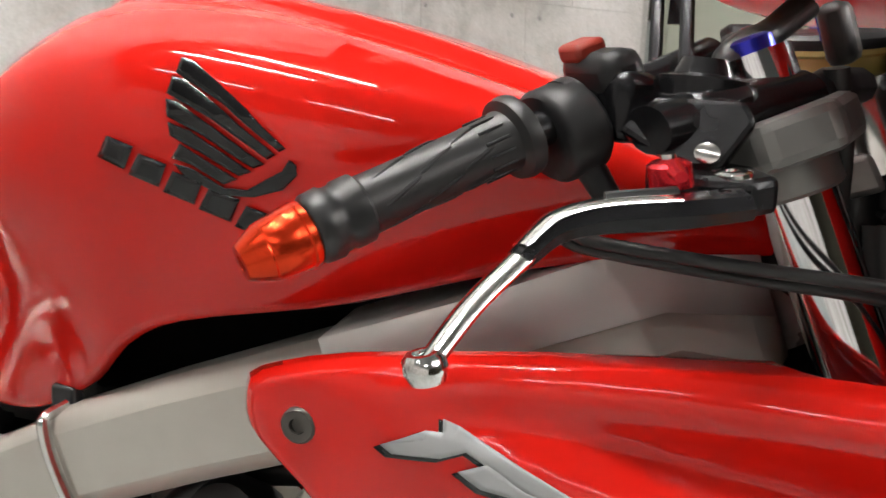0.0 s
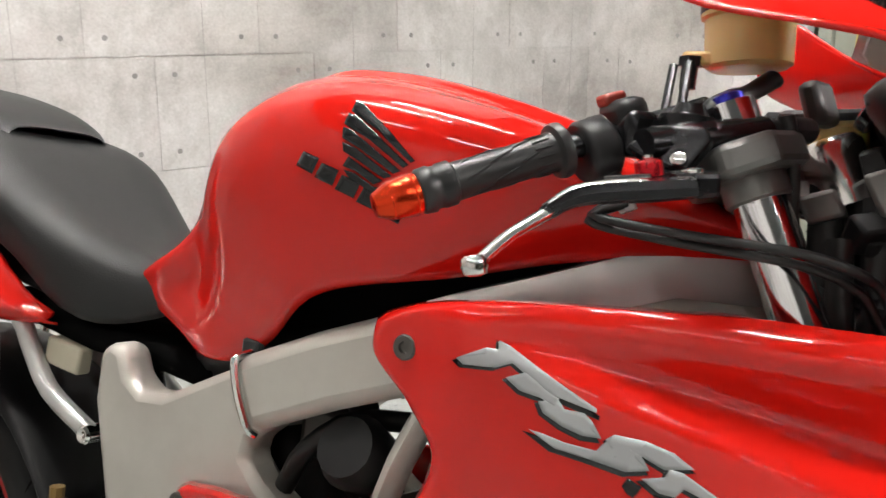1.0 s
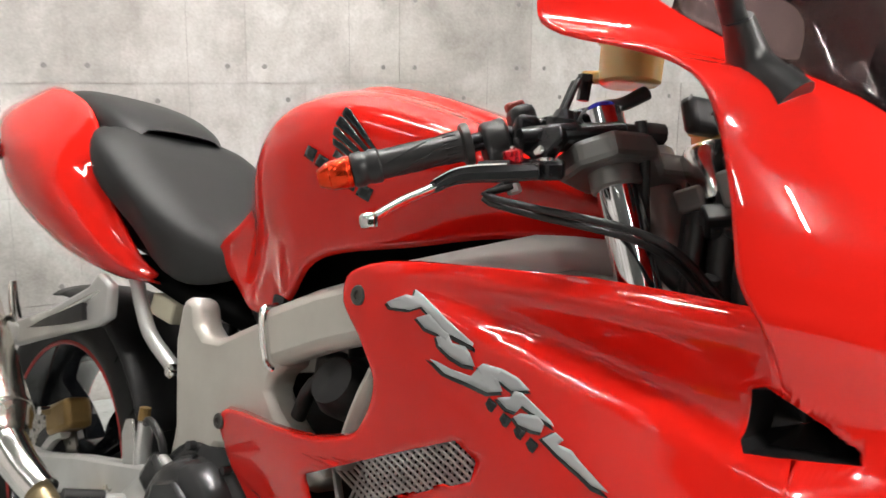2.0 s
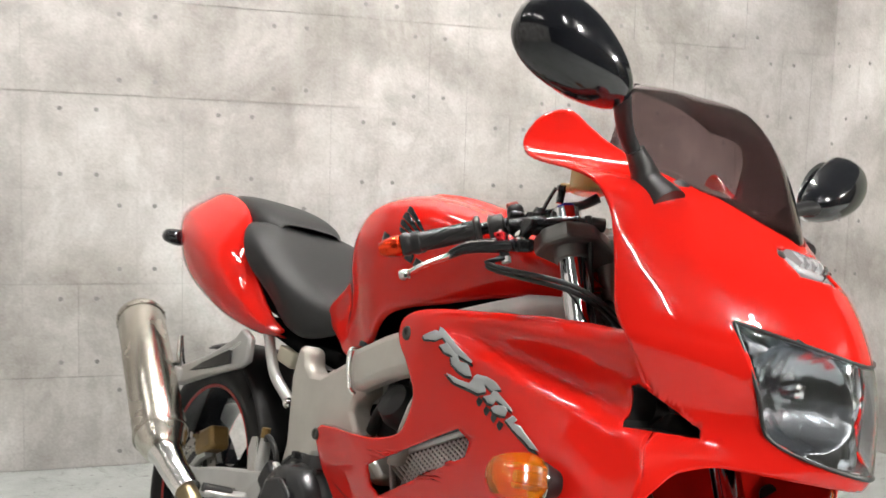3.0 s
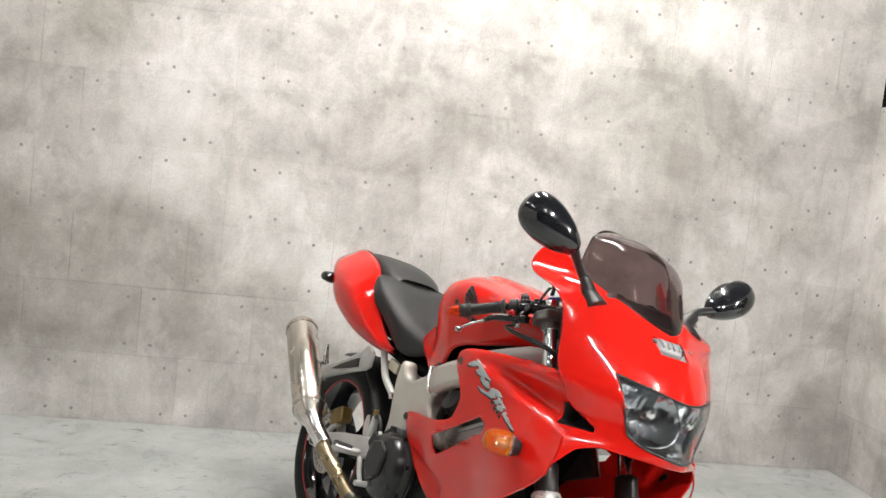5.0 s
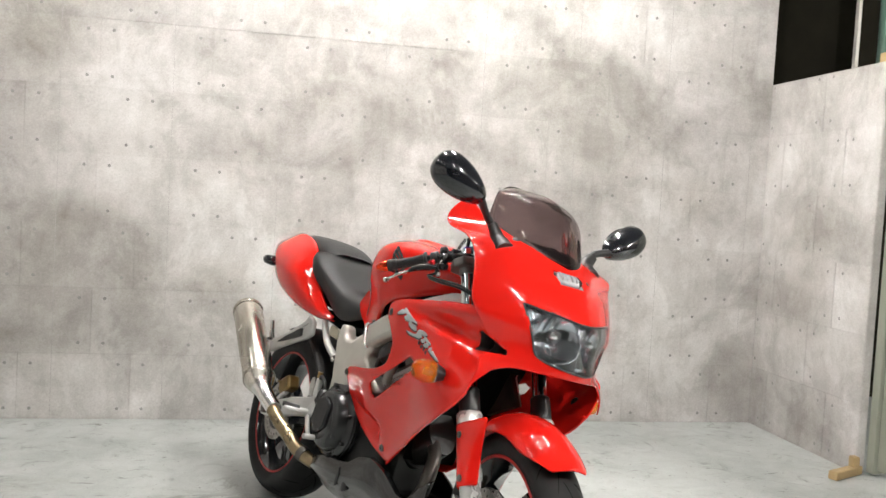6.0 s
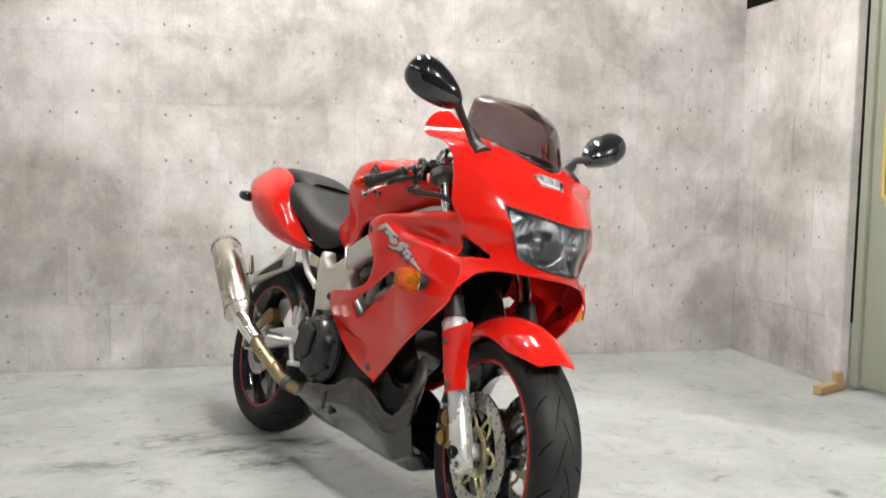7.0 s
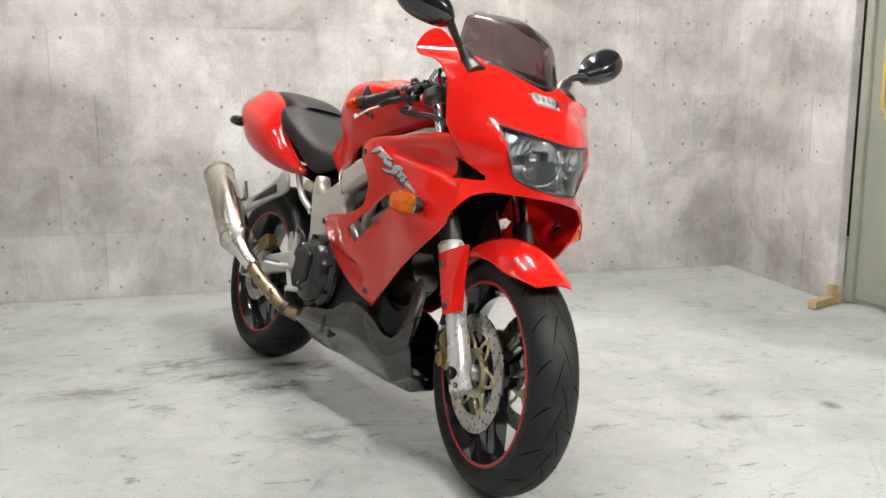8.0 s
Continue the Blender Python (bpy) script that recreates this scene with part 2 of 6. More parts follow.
def seat_vinyl():
    m = Mat("seat_vinyl", (0.03, 0.03, 0.03), 0.5, Specular_IOR_Level=0.3)
    m.colour(m.mix(m.noise(6, 5), (0.016, 0.0165, 0.017), (0.026, 0.0265, 0.027)))
    m.rough(m.noise(10, 4), 0.42, 0.58)
    v = m.node("ShaderNodeTexVoronoi", Scale=420.0)
    m.link(m.coords(), v.inputs["Vector"])
    m.bump(v.outputs["Distance"], 0.25, 0.0006)
    return m.m


VINYL = seat_vinyl()


def carbon_weave():
    m = Mat("graphite_weave", (0.04, 0.04, 0.04), 0.16, 0.25, Coat_Weight=1.0, Coat_Roughness=0.02)
    w = m.node("ShaderNodeTexChecker", Scale=420.0)
    m.link(m.coords(), w.inputs["Vector"])
    n = m.ramp(m.noise(40, 5), [(0.35, (0.006, 0.0065, 0.007)), (0.65, (0.011, 0.012, 0.0125))])
    m.colour(m.mix(w.outputs["Fac"], n, (0.016, 0.017, 0.0175)))
    m.rough(m.noise(60, 4), 0.12, 0.22)
    return m.m


CARBON = carbon_weave()


def clear(name, colour, rough=0.02, ior=1.45):
    m = Mat(name, colour, rough, 0, Transmission_Weight=1.0, IOR=ior)
    m.rough(m.noise(30, 4), rough, rough + 0.05)
    return m.m


SMOKED = clear("smoked_screen_plastic", (0.26, 0.185, 0.185), 0.01, 1.3)
CLEAR_LENS = clear("clear_lens_plastic", (0.93, 0.95, 0.97), 0.01, 1.3)
AMBER = clear("amber_lens_plastic", (0.95, 0.27, 0.008), 0.05, 1.4)
AMBER.node_tree.nodes["Principled BSDF"].inputs["Transmission Weight"].default_value = 0.8


def printed_concrete():
    """Wallpaper printed like shuttered concrete, in soft grey clouds."""
    m = Mat("printed_concrete", (0.5, 0.48, 0.46), 0.72)
    big = m.ramp(m.noise(1.35, 6, 0.58, (1, 1, 1.3), 0.3, True), [(0.30, (0.30, 0.292, 0.278)), (0.44, (0.43, 0.422, 0.412)), (0.56, (0.555, 0.55, 0.545)), (0.70, (0.64, 0.638, 0.636))])
    cloud = m.ramp(m.noise(4.2, 8, 0.66, (1.2, 1.2, 0.9), 0.8, True), [(0.30, (0.80, 0.795, 0.785)), (0.44, (0.95, 0.947, 0.942)), (0.52, (1.01, 1.01, 1.01)), (0.62, (1.06, 1.06, 1.06))])
    patch = m.ramp(m.noise(2.3, 9, 0.68, (1.0, 1.0, 0.8), 0.4, True), [(0.44, (0.86, 0.855, 0.85)), (0.485, (0.98, 0.98, 0.98)), (0.56, (1.04, 1.04, 1.045))])
    fleck = m.ramp(m.noise(26, 6, 0.7, (1.0, 1.0, 0.7), 0.5, True), [(0.30, (0.90, 0.895, 0.89)), (0.42, (1.0, 1.0, 1.0)), (0.70, (1.03, 1.03, 1.03))])
    cloud = m.mix(1.0, cloud, m.mix(1.0, patch, fleck, "MULTIPLY"), "MULTIPLY")
    streak = m.ramp(m.noise(7, 4, 0.5, (2.4, 2.4, 0.45), 0.2, True), [(0.35, (0.955, 0.95, 0.945)), (0.6, (1.015, 1.015, 1.015))])
    tint = m.ramp(m.noise(0.8, 2, room=True), [(0.35, (1.0, 0.985, 0.972)), (0.65, (1.0, 0.982, 0.992))])
    c = m.mix(1.0, m.mix(1.0, big, cloud, "MULTIPLY"), m.mix(1.0, streak, tint, "MULTIPLY"), "MULTIPLY")
    for centre, size, dark in (((-0.95, 2.5, 0.95), (1.4, 0.6, 1.1), 0.78), ((-1.28, 2.5, 1.34), (0.22, 0.5, 0.16), 0.62), ((-0.62, 2.5, 1.0), (0.34, 0.5, 0.12), 0.78), ((-1.35, 2.5, 0.42), (0.8, 0.5, 0.30), 0.74), ((-0.35, 2.5, 0.62), (0.16, 0.5, 0.22), 0.76),
                               ((0.02, 2.5, 0.72), (0.30, 0.5, 0.16), 0.84), ((-0.9, 2.5, 1.85), (0.5, 0.5, 0.2), 0.82), ((1.55, 2.5, 0.95), (0.35, 0.5, 0.25), 0.86), ((2.6, 2.5, 1.25), (0.3, 0.5, 0.2), 0.84),
                               ((3.02, 2.1, 0.8), (0.5, 0.35, 0.5), 0.86), ((-2.2, 2.5, 1.5), (0.5, 0.5, 0.5), 0.8)):
        b = m.blot(centre, size)
        c = m.mix(1.0, c, m.mix(b, (1.0, 1.0, 1.0), (dark, dark * 0.985, dark * 0.96)), "MULTIPLY")
    info = m.t.nodes.new("ShaderNodeObjectInfo")
    sheet = m.ramp(info.outputs["Random"], [(0.0, (0.93, 0.925, 0.92)), (1.0, (1.05, 1.05, 1.05))])
    grit = m.ramp(m.noise(140, 3, room=True), [(0.3, (0.88, 0.88, 0.87)), (0.7, (1.06, 1.06, 1.06))])
    m.colour(m.mix(1.0, m.mix(1.0, c, sheet, "MULTIPLY"), grit, "MULTIPLY"))
    m.rough(m.noise(12, 4, room=True), 0.6, 0.82)
    m.bump(m.noise(90, 4, room=True), 0.10, 0.001)
    return m.m


def floor_concrete():
    """A grey painted concrete floor with scuffs, stains and hairline cracks."""
    m = Mat("painted_concrete_floor", (0.5, 0.52, 0.5), 0.45)
    base = m.ramp(m.noise(1.1, 7, 0.62), [(0.34, (0.325, 0.342, 0.334)), (0.50, (0.425, 0.446, 0.437)), (0.68, (0.485, 0.507, 0.498))])
    scuff = m.ramp(m.noise(7, 8, 0.7, (1, 1, 1), 1.2), [(0.28, (0.45, 0.44, 0.42)), (0.40, (0.88, 0.88, 0.88)), (0.6, (1.0, 1.0, 1.0))])
    spots = m.ramp(m.noise(3.1, 6, 0.66, (1.0, 2.2, 1), 0.8), [(0.28, (0.45, 0.43, 0.41)), (0.37, (1, 1, 1))])
    line = m.node("ShaderNodeTexNoise", Scale=1.3, Detail=9.0, Roughness=0.62, Distortion=0.6)
    m.link(m.coords(), line.inputs["Vector"])
    crack = m.ramp(line.outputs["Fac"], [(0.494, (1, 1, 1)), (0.499, (0.72, 0.71, 0.69)), (0.501, (0.72, 0.71, 0.69)), (0.506, (1, 1, 1))])
    sel = m.ramp(m.noise(1.9, 3), [(0.54, (0, 0, 0)), (0.60, (1, 1, 1))])
    crack = m.mix(sel, (1.0, 1.0, 1.0), crack)
    grain = m.ramp(m.noise(120, 4, 0.7), [(0.3, (0.86, 0.86, 0.86)), (0.55, (1.0, 1.0, 1.0)), (0.75, (1.07, 1.07, 1.07))])
    chips = m.ramp(m.noise(30, 5, 0.7), [(0.31, (0.36, 0.35, 0.33)), (0.37, (1, 1, 1))])
    dash = m.ramp(m.noise(11, 5, 0.62, (0.6, 1.7, 1), 0.4), [(0.30, (0.40, 0.385, 0.36)), (0.36, (1, 1, 1))])
    chips = m.mix(1.0, chips, dash, "MULTIPLY")
    c = m.mix(1.0, m.mix(1.0, base, scuff, "MULTIPLY"), m.mix(1.0, m.mix(1.0, spots, grain, "MULTIPLY"), m.mix(1.0, crack, chips, "MULTIPLY"), "MULTIPLY"), "MULTIPLY")
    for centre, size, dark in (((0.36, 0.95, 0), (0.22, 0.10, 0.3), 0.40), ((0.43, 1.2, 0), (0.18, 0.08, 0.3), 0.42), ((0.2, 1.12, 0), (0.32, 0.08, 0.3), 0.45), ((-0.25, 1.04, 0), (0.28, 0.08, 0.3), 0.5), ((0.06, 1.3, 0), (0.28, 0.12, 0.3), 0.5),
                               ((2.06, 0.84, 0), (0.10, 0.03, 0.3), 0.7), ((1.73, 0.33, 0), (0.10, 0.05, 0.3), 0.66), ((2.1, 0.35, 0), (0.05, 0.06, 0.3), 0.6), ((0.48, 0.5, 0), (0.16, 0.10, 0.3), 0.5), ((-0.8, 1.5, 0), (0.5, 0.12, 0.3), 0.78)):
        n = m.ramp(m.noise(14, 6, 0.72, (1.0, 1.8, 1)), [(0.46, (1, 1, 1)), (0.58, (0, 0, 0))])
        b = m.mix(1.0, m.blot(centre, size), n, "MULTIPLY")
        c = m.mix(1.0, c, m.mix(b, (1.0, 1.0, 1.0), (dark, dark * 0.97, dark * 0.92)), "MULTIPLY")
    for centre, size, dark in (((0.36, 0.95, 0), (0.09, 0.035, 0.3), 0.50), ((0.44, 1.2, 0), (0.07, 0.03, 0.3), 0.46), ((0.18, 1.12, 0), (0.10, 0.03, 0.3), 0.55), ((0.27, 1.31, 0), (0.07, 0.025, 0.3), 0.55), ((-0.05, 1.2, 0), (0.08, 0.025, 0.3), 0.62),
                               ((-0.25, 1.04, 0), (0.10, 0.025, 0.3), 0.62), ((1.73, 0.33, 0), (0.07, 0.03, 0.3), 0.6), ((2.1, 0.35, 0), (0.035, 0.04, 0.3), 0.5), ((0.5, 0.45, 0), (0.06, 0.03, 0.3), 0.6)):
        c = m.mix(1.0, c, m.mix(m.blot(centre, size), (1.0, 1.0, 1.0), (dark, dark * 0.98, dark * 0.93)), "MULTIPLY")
    m.colour(c)
    m.rough(m.noise(4, 6), 0.28, 0.6)
    m.bump(m.noise(45, 6), 0.15, 0.0015)
    return m.m


WALLPAPER = printed_concrete()
FLOOR_MAT = floor_concrete()
JOINT = speckled("printed_joint_line", (0.30, 0.29, 0.28), (0.38, 0.37, 0.36), 0.8, 0, 60, 0.1)
DIMPLE = speckled("printed_tie_hole", (0.20, 0.195, 0.19), (0.28, 0.275, 0.27), 0.8, 0, 60, 0.1)
DOOR_GREEN = speckled("grey_green_painted_steel", (0.27, 0.28, 0.235), (0.23, 0.24, 0.20), 0.45, 0, 12, 0.05)
# The bay's unlit look is put into this near-black colour.
DARK_WALL = speckled("blackened_wall", (0.010, 0.009, 0.006), (0.017, 0.015, 0.010), 0.8, 0, 20, 0.2, Specular_IOR_Level=0.08)
YELLOW_TAPE = speckled("yellow_edge_tape", (0.60, 0.45, 0.12), (0.50, 0.36, 0.10), 0.5, 0, 40, 0.1)
WOOD = speckled("raw_wood", (0.42, 0.30, 0.15), (0.30, 0.21, 0.10), 0.6, 0, 50, 0.3)
TEAL = speckled("teal_painted_pipe", (0.16, 0.27, 0.22), (0.12, 0.21, 0.17), 0.45, 0, 30, 0.1)
CEILING = speckled("grey_ceiling_board", (0.13, 0.13, 0.125), (0.10, 0.10, 0.098), 0.8, 0, 20, 0.2)

# ---- the room ----
X0, Y0 = -3.6, -4.2


def room_piece(name, bm, mat, label, category):
    return tagged(part(name, bm, mat, None, smooth=False), label, category, kind="structure")


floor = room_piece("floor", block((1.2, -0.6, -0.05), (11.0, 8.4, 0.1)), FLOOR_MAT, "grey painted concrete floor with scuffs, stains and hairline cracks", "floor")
wall_back = room_piece("wall_back", block(((X0 + WALL_X) / 2 - 0.05, WALL_Y + 0.1, CEIL / 2), (WALL_X - X0 + 0.1, 0.2, CEIL)), WALLPAPER,
                       "tall wall papered in mottled grey concrete print", "wall")
wall_partition = room_piece("wall_partition", block((WALL_X + 0.02, (WALL_Y + 1.56) / 2, WALL_TOP / 2), (0.04, WALL_Y - 1.56, WALL_TOP)), WALLPAPER,
                            "low partition wall papered in grey concrete print", "wall")
# All but wall_far are unseen; dark south wall and ceiling hold down bounce.
room_piece("wall_west", block((X0 - 0.1, -0.6, CEIL / 2), (0.2, 8.4, CEIL)), WALLPAPER, "plain side wall in grey concrete print", "wall")
room_piece("wall_south", block((1.2, Y0 - 0.1, CEIL / 2), (11.0, 0.2, CEIL)), DARK_WALL, "unseen blackened wall closing the garage to keep reflections dark", "wall")
room_piece("wall_east", block((6.6, -0.6, CEIL / 2), (0.2, 8.4, CEIL)), DARK_WALL, "wall of the neighbouring bay, blackened to look unlit", "wall")
room_piece("wall_far", block((4.9, WALL_Y + 0.75, CEIL / 2), (3.6, 0.1, CEIL)), DARK_WALL, "wall of the neighbouring bay, blackened to look unlit", "wall")
room_piece("ceiling", block((1.2, -0.4, CEIL + 0.05), (11.0, 8.8, 0.1)), CEILING, "dark grey ceiling of the garage", "ceiling")

# grey-green steel partition that goes on from the papered one
steel_screen = tagged(new("steel_partition"), "grey-green painted steel partition with yellow tape on its edge", "partition")
steel_screen.location = (WALL_X + 0.05, 1.5, 0)
part("panel", block((0.03, -0.66, 0.93), (0.03, 1.32, 1.80)), DOOR_GREEN, steel_screen, smooth=False, bevel=0.004)
part("edge_post", block((0.02, 0.025, 0.93), (0.05, 0.05, 1.84)), DOOR_GREEN, steel_screen, smooth=False, bevel=0.005)
part("top_rail", block((0.03, -0.66, 1.845), (0.045, 1.32, 0.03)), SILVER_FRAME, steel_screen, smooth=False, bevel=0.004)
part("edge_tape", block((0.006, -0.085, 1.38), (0.004, 0.018, 0.86)), YELLOW_TAPE, steel_screen, "peeling yellow edge tape", smooth=False)
part("cable", tube([(0.008, -0.085, 0.96), (0.006, -0.09, 0.92), (0.004, -0.115, 0.90), (0.004, -0.12, 0.87)], 0.008, 8, steps=10), YELLOW_TAPE, steel_screen)

foot = tagged(new("partition_foot"), "worn wooden foot bracing the partition at the floor", "foot")
foot.location = (WALL_X - 0.03, 1.52, 0)
part("beam", block((-0.06, -0.01, 0.021), (0.22, 0.045, 0.04), Matrix.Rotation(radians(25), 3, "Z")), WOOD, foot, smooth=False, bevel=0.006)
part("wedge", block((0.0, 0.015, 0.065), (0.035, 0.04, 0.05)), WOOD, foot, smooth=False, bevel=0.006)

cap_block = tagged(new("wood_cap"), "small raw wood block on the partition's top end", "block")
cap_block.location = (WALL_X + 0.03, 1.60, WALL_TOP)
part("block", block((0.0, 0.0, 0.0225), (0.05, 0.06, 0.045)), WOOD, cap_block, smooth=False, bevel=0.004)

pipe = tagged(new("teal_pipe"), "teal painted pipe standing in the dark neighbouring bay", "pipe")
pipe.location = (4.03, 2.9, 0)
part("pipe", lathe([(0, 0.055), (CEIL - 0.002, 0.055)], (0, 0, 0), (0, 0, 1), 20), TEAL, pipe)
frame_bar = tagged(new("metal_upright"), "thin pale metal upright in the dark neighbouring bay", "post")
frame_bar.location = (3.67, 2.7, 0)
part("bar", block((0, 0, CEIL / 2 - 0.001), (0.022, 0.03, CEIL - 0.004)), SILVER_FRAME, frame_bar, smooth=False, bevel=0.003)

# ceiling tubes
TUBE = bpy.data.materials.new("lit_tube")
TUBE.use_nodes = True
tb = TUBE.node_tree.nodes["Principled BSDF"]
tb.inputs["Emission Color"].default_value = (1.0, 0.966, 0.915, 1)
tb.inputs["Emission Strength"].default_value = 400.0
KEY_TUBE = TUBE.copy()
KEY_TUBE.node_tree.nodes["Principled BSDF"].inputs["Emission Strength"].default_value = 2050.0
FRONT_TUBE = TUBE.copy()
FRONT_TUBE.node_tree.nodes["Principled BSDF"].inputs["Emission Strength"].default_value = 200.0
FAR_TUBE = TUBE.copy()
FAR_TUBE.node_tree.nodes["Principled BSDF"].inputs["Emission Strength"].default_value = 55.0
BAY_TUBE = TUBE.copy()
BAY_TUBE.node_tree.nodes["Principled BSDF"].inputs["Emission Strength"].default_value = 3900.0
TRAY = speckled("dark_lamp_tray", (0.03, 0.03, 0.03), (0.04, 0.04, 0.04), 0.6, 0, 20, 0.0)


def ceiling_tube(x, y, z, turn, lit=TUBE, half=0.6):
    ob = tagged(new("ceiling_tube_light"), "slim dark ceiling fitting with a lit fluorescent tube", "lamp", "ceiling tube lights")
    ob.location = (x, y, z)
    ob.rotation_euler = (0, 0, radians(turn))
    part("fitting", block((0, 0, 0.035), (0.05, 2 * half + 0.04, 0.05)), TRAY, ob, smooth=False, bevel=0.008)
    part("tube", lathe([(-half, 0.016), (half, 0.016)], (0, 0, -0.012), (0, 1, 0), 12), lit, ob, "lit fluorescent tube")
    return ob


for tx, ty, lit in ((0.3, 1.2, TUBE), (1.25, 1.3, TUBE), (-1.5, 1.1, FAR_TUBE), (-1.5, -0.7, FAR_TUBE), (0.52, -2.2, FRONT_TUBE)):
    ceiling_tube(tx, ty, CEIL - 0.062, 0, lit)
ceiling_tube(1.85, -2.6, CEIL - 0.062, 0, KEY_TUBE, 0.35)
for k in (-0.09, 0.09):
    ceiling_tube(5.63 + 0.74 * k, -2.68 + 0.67 * k, 2.96, 42, BAY_TUBE, 0.25)
part("hanger_rod", lathe([(0, 0.006), (0.13, 0.006)], (0, 0, 0), (0, 0, 1), 8), CEILING, None).location = (5.63, -2.68, 3.02)
bpy.data.objects["hanger_rod"].parent = bpy.data.objects["ceiling_tube_light.007"]
bpy.data.objects["hanger_rod"].matrix_basis = Matrix.Translation((0, 0, 0.06))
# ---- the motorcycle: x ahead from the rear axle, y to its left, z up from the ground ----
bike = tagged(new("motorcycle"), "red sports motorcycle with silver frame leaning on its side stand", "motorcycle")
HEADING, BIKE_LEAN = -69.2, 13.4
bike.matrix_world = Matrix.Translation((0.353, 1.369, 0.0)) @ Matrix.Rotation(radians(HEADING), 4, "Z") @ Matrix.Rotation(radians(-BIKE_LEAN), 4, "X")
RA, FA = Vector((0, 0, 0.315)), Vector((1.43, 0, 0.300))
STEER_AXIS = Vector((-math.sin(radians(25)), 0, math.cos(radians(25))))
STEER = Matrix.Translation((0.0, -0.028, 0.0)) @ spin((1.387, 0, 0.3), STEER_AXIS, -11.6)


def side_pair(make):
    make(-1)
    make(1)


# wheels
def wheel(name, c, R, width, rim_w, label):
    w = part(name, ring([(-rim_w / 2, 0.222), (-rim_w / 2, 0.231), (-rim_w / 2 + 0.008, 0.226), (0, 0.205), (rim_w / 2 - 0.008, 0.226), (rim_w / 2, 0.231), (rim_w / 2, 0.222), (rim_w / 2 - 0.02, 0.206), (0, 0.192), (-rim_w / 2 + 0.02, 0.206)], c, (0, 1, 0), 64), BLACK_GLOSS, bike, label)
    h = width / 2
    prof = [(-rim_w / 2 + 0.002, 0.226)]
    side = R - 0.226
    for k in range(0, 15):
        a = math.pi * (1.12 - k / 14 * 1.24)
        prof.append((h * math.cos(a), R - 0.62 * h + 0.62 * h * math.sin(a) if math.sin(a) > 0 else R - 0.62 * h + side * 0.5 * math.sin(a)))
    prof.append((rim_w / 2 - 0.002, 0.226))
    prof.append((0, 0.215))
    part("tyre", ring(prof, c, (0, 1, 0), 96), TYRE, w, "black treaded rubber tyre")
    for s in (-1, 1):
        part("rim_stripe", ring([(s * (rim_w / 2 + 0.0015), 0.223), (s * (rim_w / 2 + 0.0045), 0.2265), (s * (rim_w / 2 + 0.0015), 0.2315)], c, (0, 1, 0), 64), RED_STRIPE, w, "thin red stripe round the rim")
    part("hub", lathe([(-0.055, 0.026), (-0.05, 0.045), (0.05, 0.045), (0.055, 0.026)], c, (0, 1, 0), 24), BLACK_GLOSS, w)
    for k in range(3):
        a0 = 2 * math.pi * k / 3 + 0.5
        bm = bmesh.new()
        for s in (-1, 1):
            rows = []
            for j in range(7):
                r = 0.03 + 0.175 * j / 6
                a = a0 + s * (0.30 - 0.22 * j / 6) + 0.10 * j / 6
                d = Vector((math.cos(a), 0, math.sin(a)))
                t = Vector((-math.sin(a), 0, math.cos(a)))
                wd, th = 0.014 + 0.006 * j / 6, 0.022 - 0.006 * j / 6
                p = Vector(c) + r * d
                rows.append([p + wd * t + th * Vector((0, 1, 0)), p + wd * t - th * Vector((0, 1, 0)), p - wd * t - th * Vector((0, 1, 0)), p - wd * t + th * Vector((0, 1, 0))])
            grid(rows, True, bm, True)
        part("spoke", bm, BLACK_GLOSS, w, bevel=0.004)
    return w


rear_wheel = wheel("rear_wheel", RA, 0.315, 0.18, 0.145, "black three-spoke rear wheel")
front_wheel = wheel("front_wheel", FA, 0.300, 0.125, 0.10, "black three-spoke front wheel")


GROOVE = speckled("groove_rubber", (0.004, 0.004, 0.004), (0.006, 0.006, 0.006), 0.9, 0, 60, 0.0, 0.05, Specular_IOR_Level=0.05)


def tread(w, c, R, width, n):
    """Slanted grooves in the tyre, each a thin dark strip of its own."""
    h = width / 2
    for s in (-1, 1):
        for b0, b1, turn, thin in ((0.34, 0.97, -0.13, 0.0042), (-0.06, 0.32, -0.30, 0.0060)):
            rows = []
            for j in range(12):
                f = b0 + (b1 - b0) * j / 11
                ang = math.pi / 2 - s * f * 1.25
                r = R - 0.62 * h + 0.62 * h * math.sin(ang) + 0.0007
                aa = turn * (j / 11) ** 1.3
                wd = thin * (1 - abs(2 * j / 11 - 1) ** 3) + 0.0012
                rows.append([Vector((r * math.cos(aa + q * wd / R), h * math.cos(ang), r * math.sin(aa + q * wd / R))) for q in (-0.5, 0.5)])
            first = part("tread_groove", grid(rows), GROOVE, w)
            first.matrix_basis = Matrix.Translation(c) @ Matrix.Rotation(0.19 if s > 0 else 0.0, 4, "Y")
            for k in range(1, n):
                g = new("tread_groove", first.data)
                g.parent = w
                g.matrix_basis = Matrix.Translation(c) @ Matrix.Rotation(2 * math.pi * k / n + (0.19 if s > 0 else 0.0), 4, "Y")


tread(front_wheel, FA, 0.300, 0.125, 18)
tread(rear_wheel, RA, 0.315, 0.18, 17)
front_wheel.matrix_basis = STEER
# Dark disc added on the far side to block light through the spokes.
part("sprocket_carrier", lathe([(-0.012, 0.105), (0.0, 0.118), (0.008, 0.118), (0.012, 0.09), (0.03, 0.05)], (0, 0.075, 0.315), (0, 1, 0), 36), BLACK_METAL, rear_wheel)


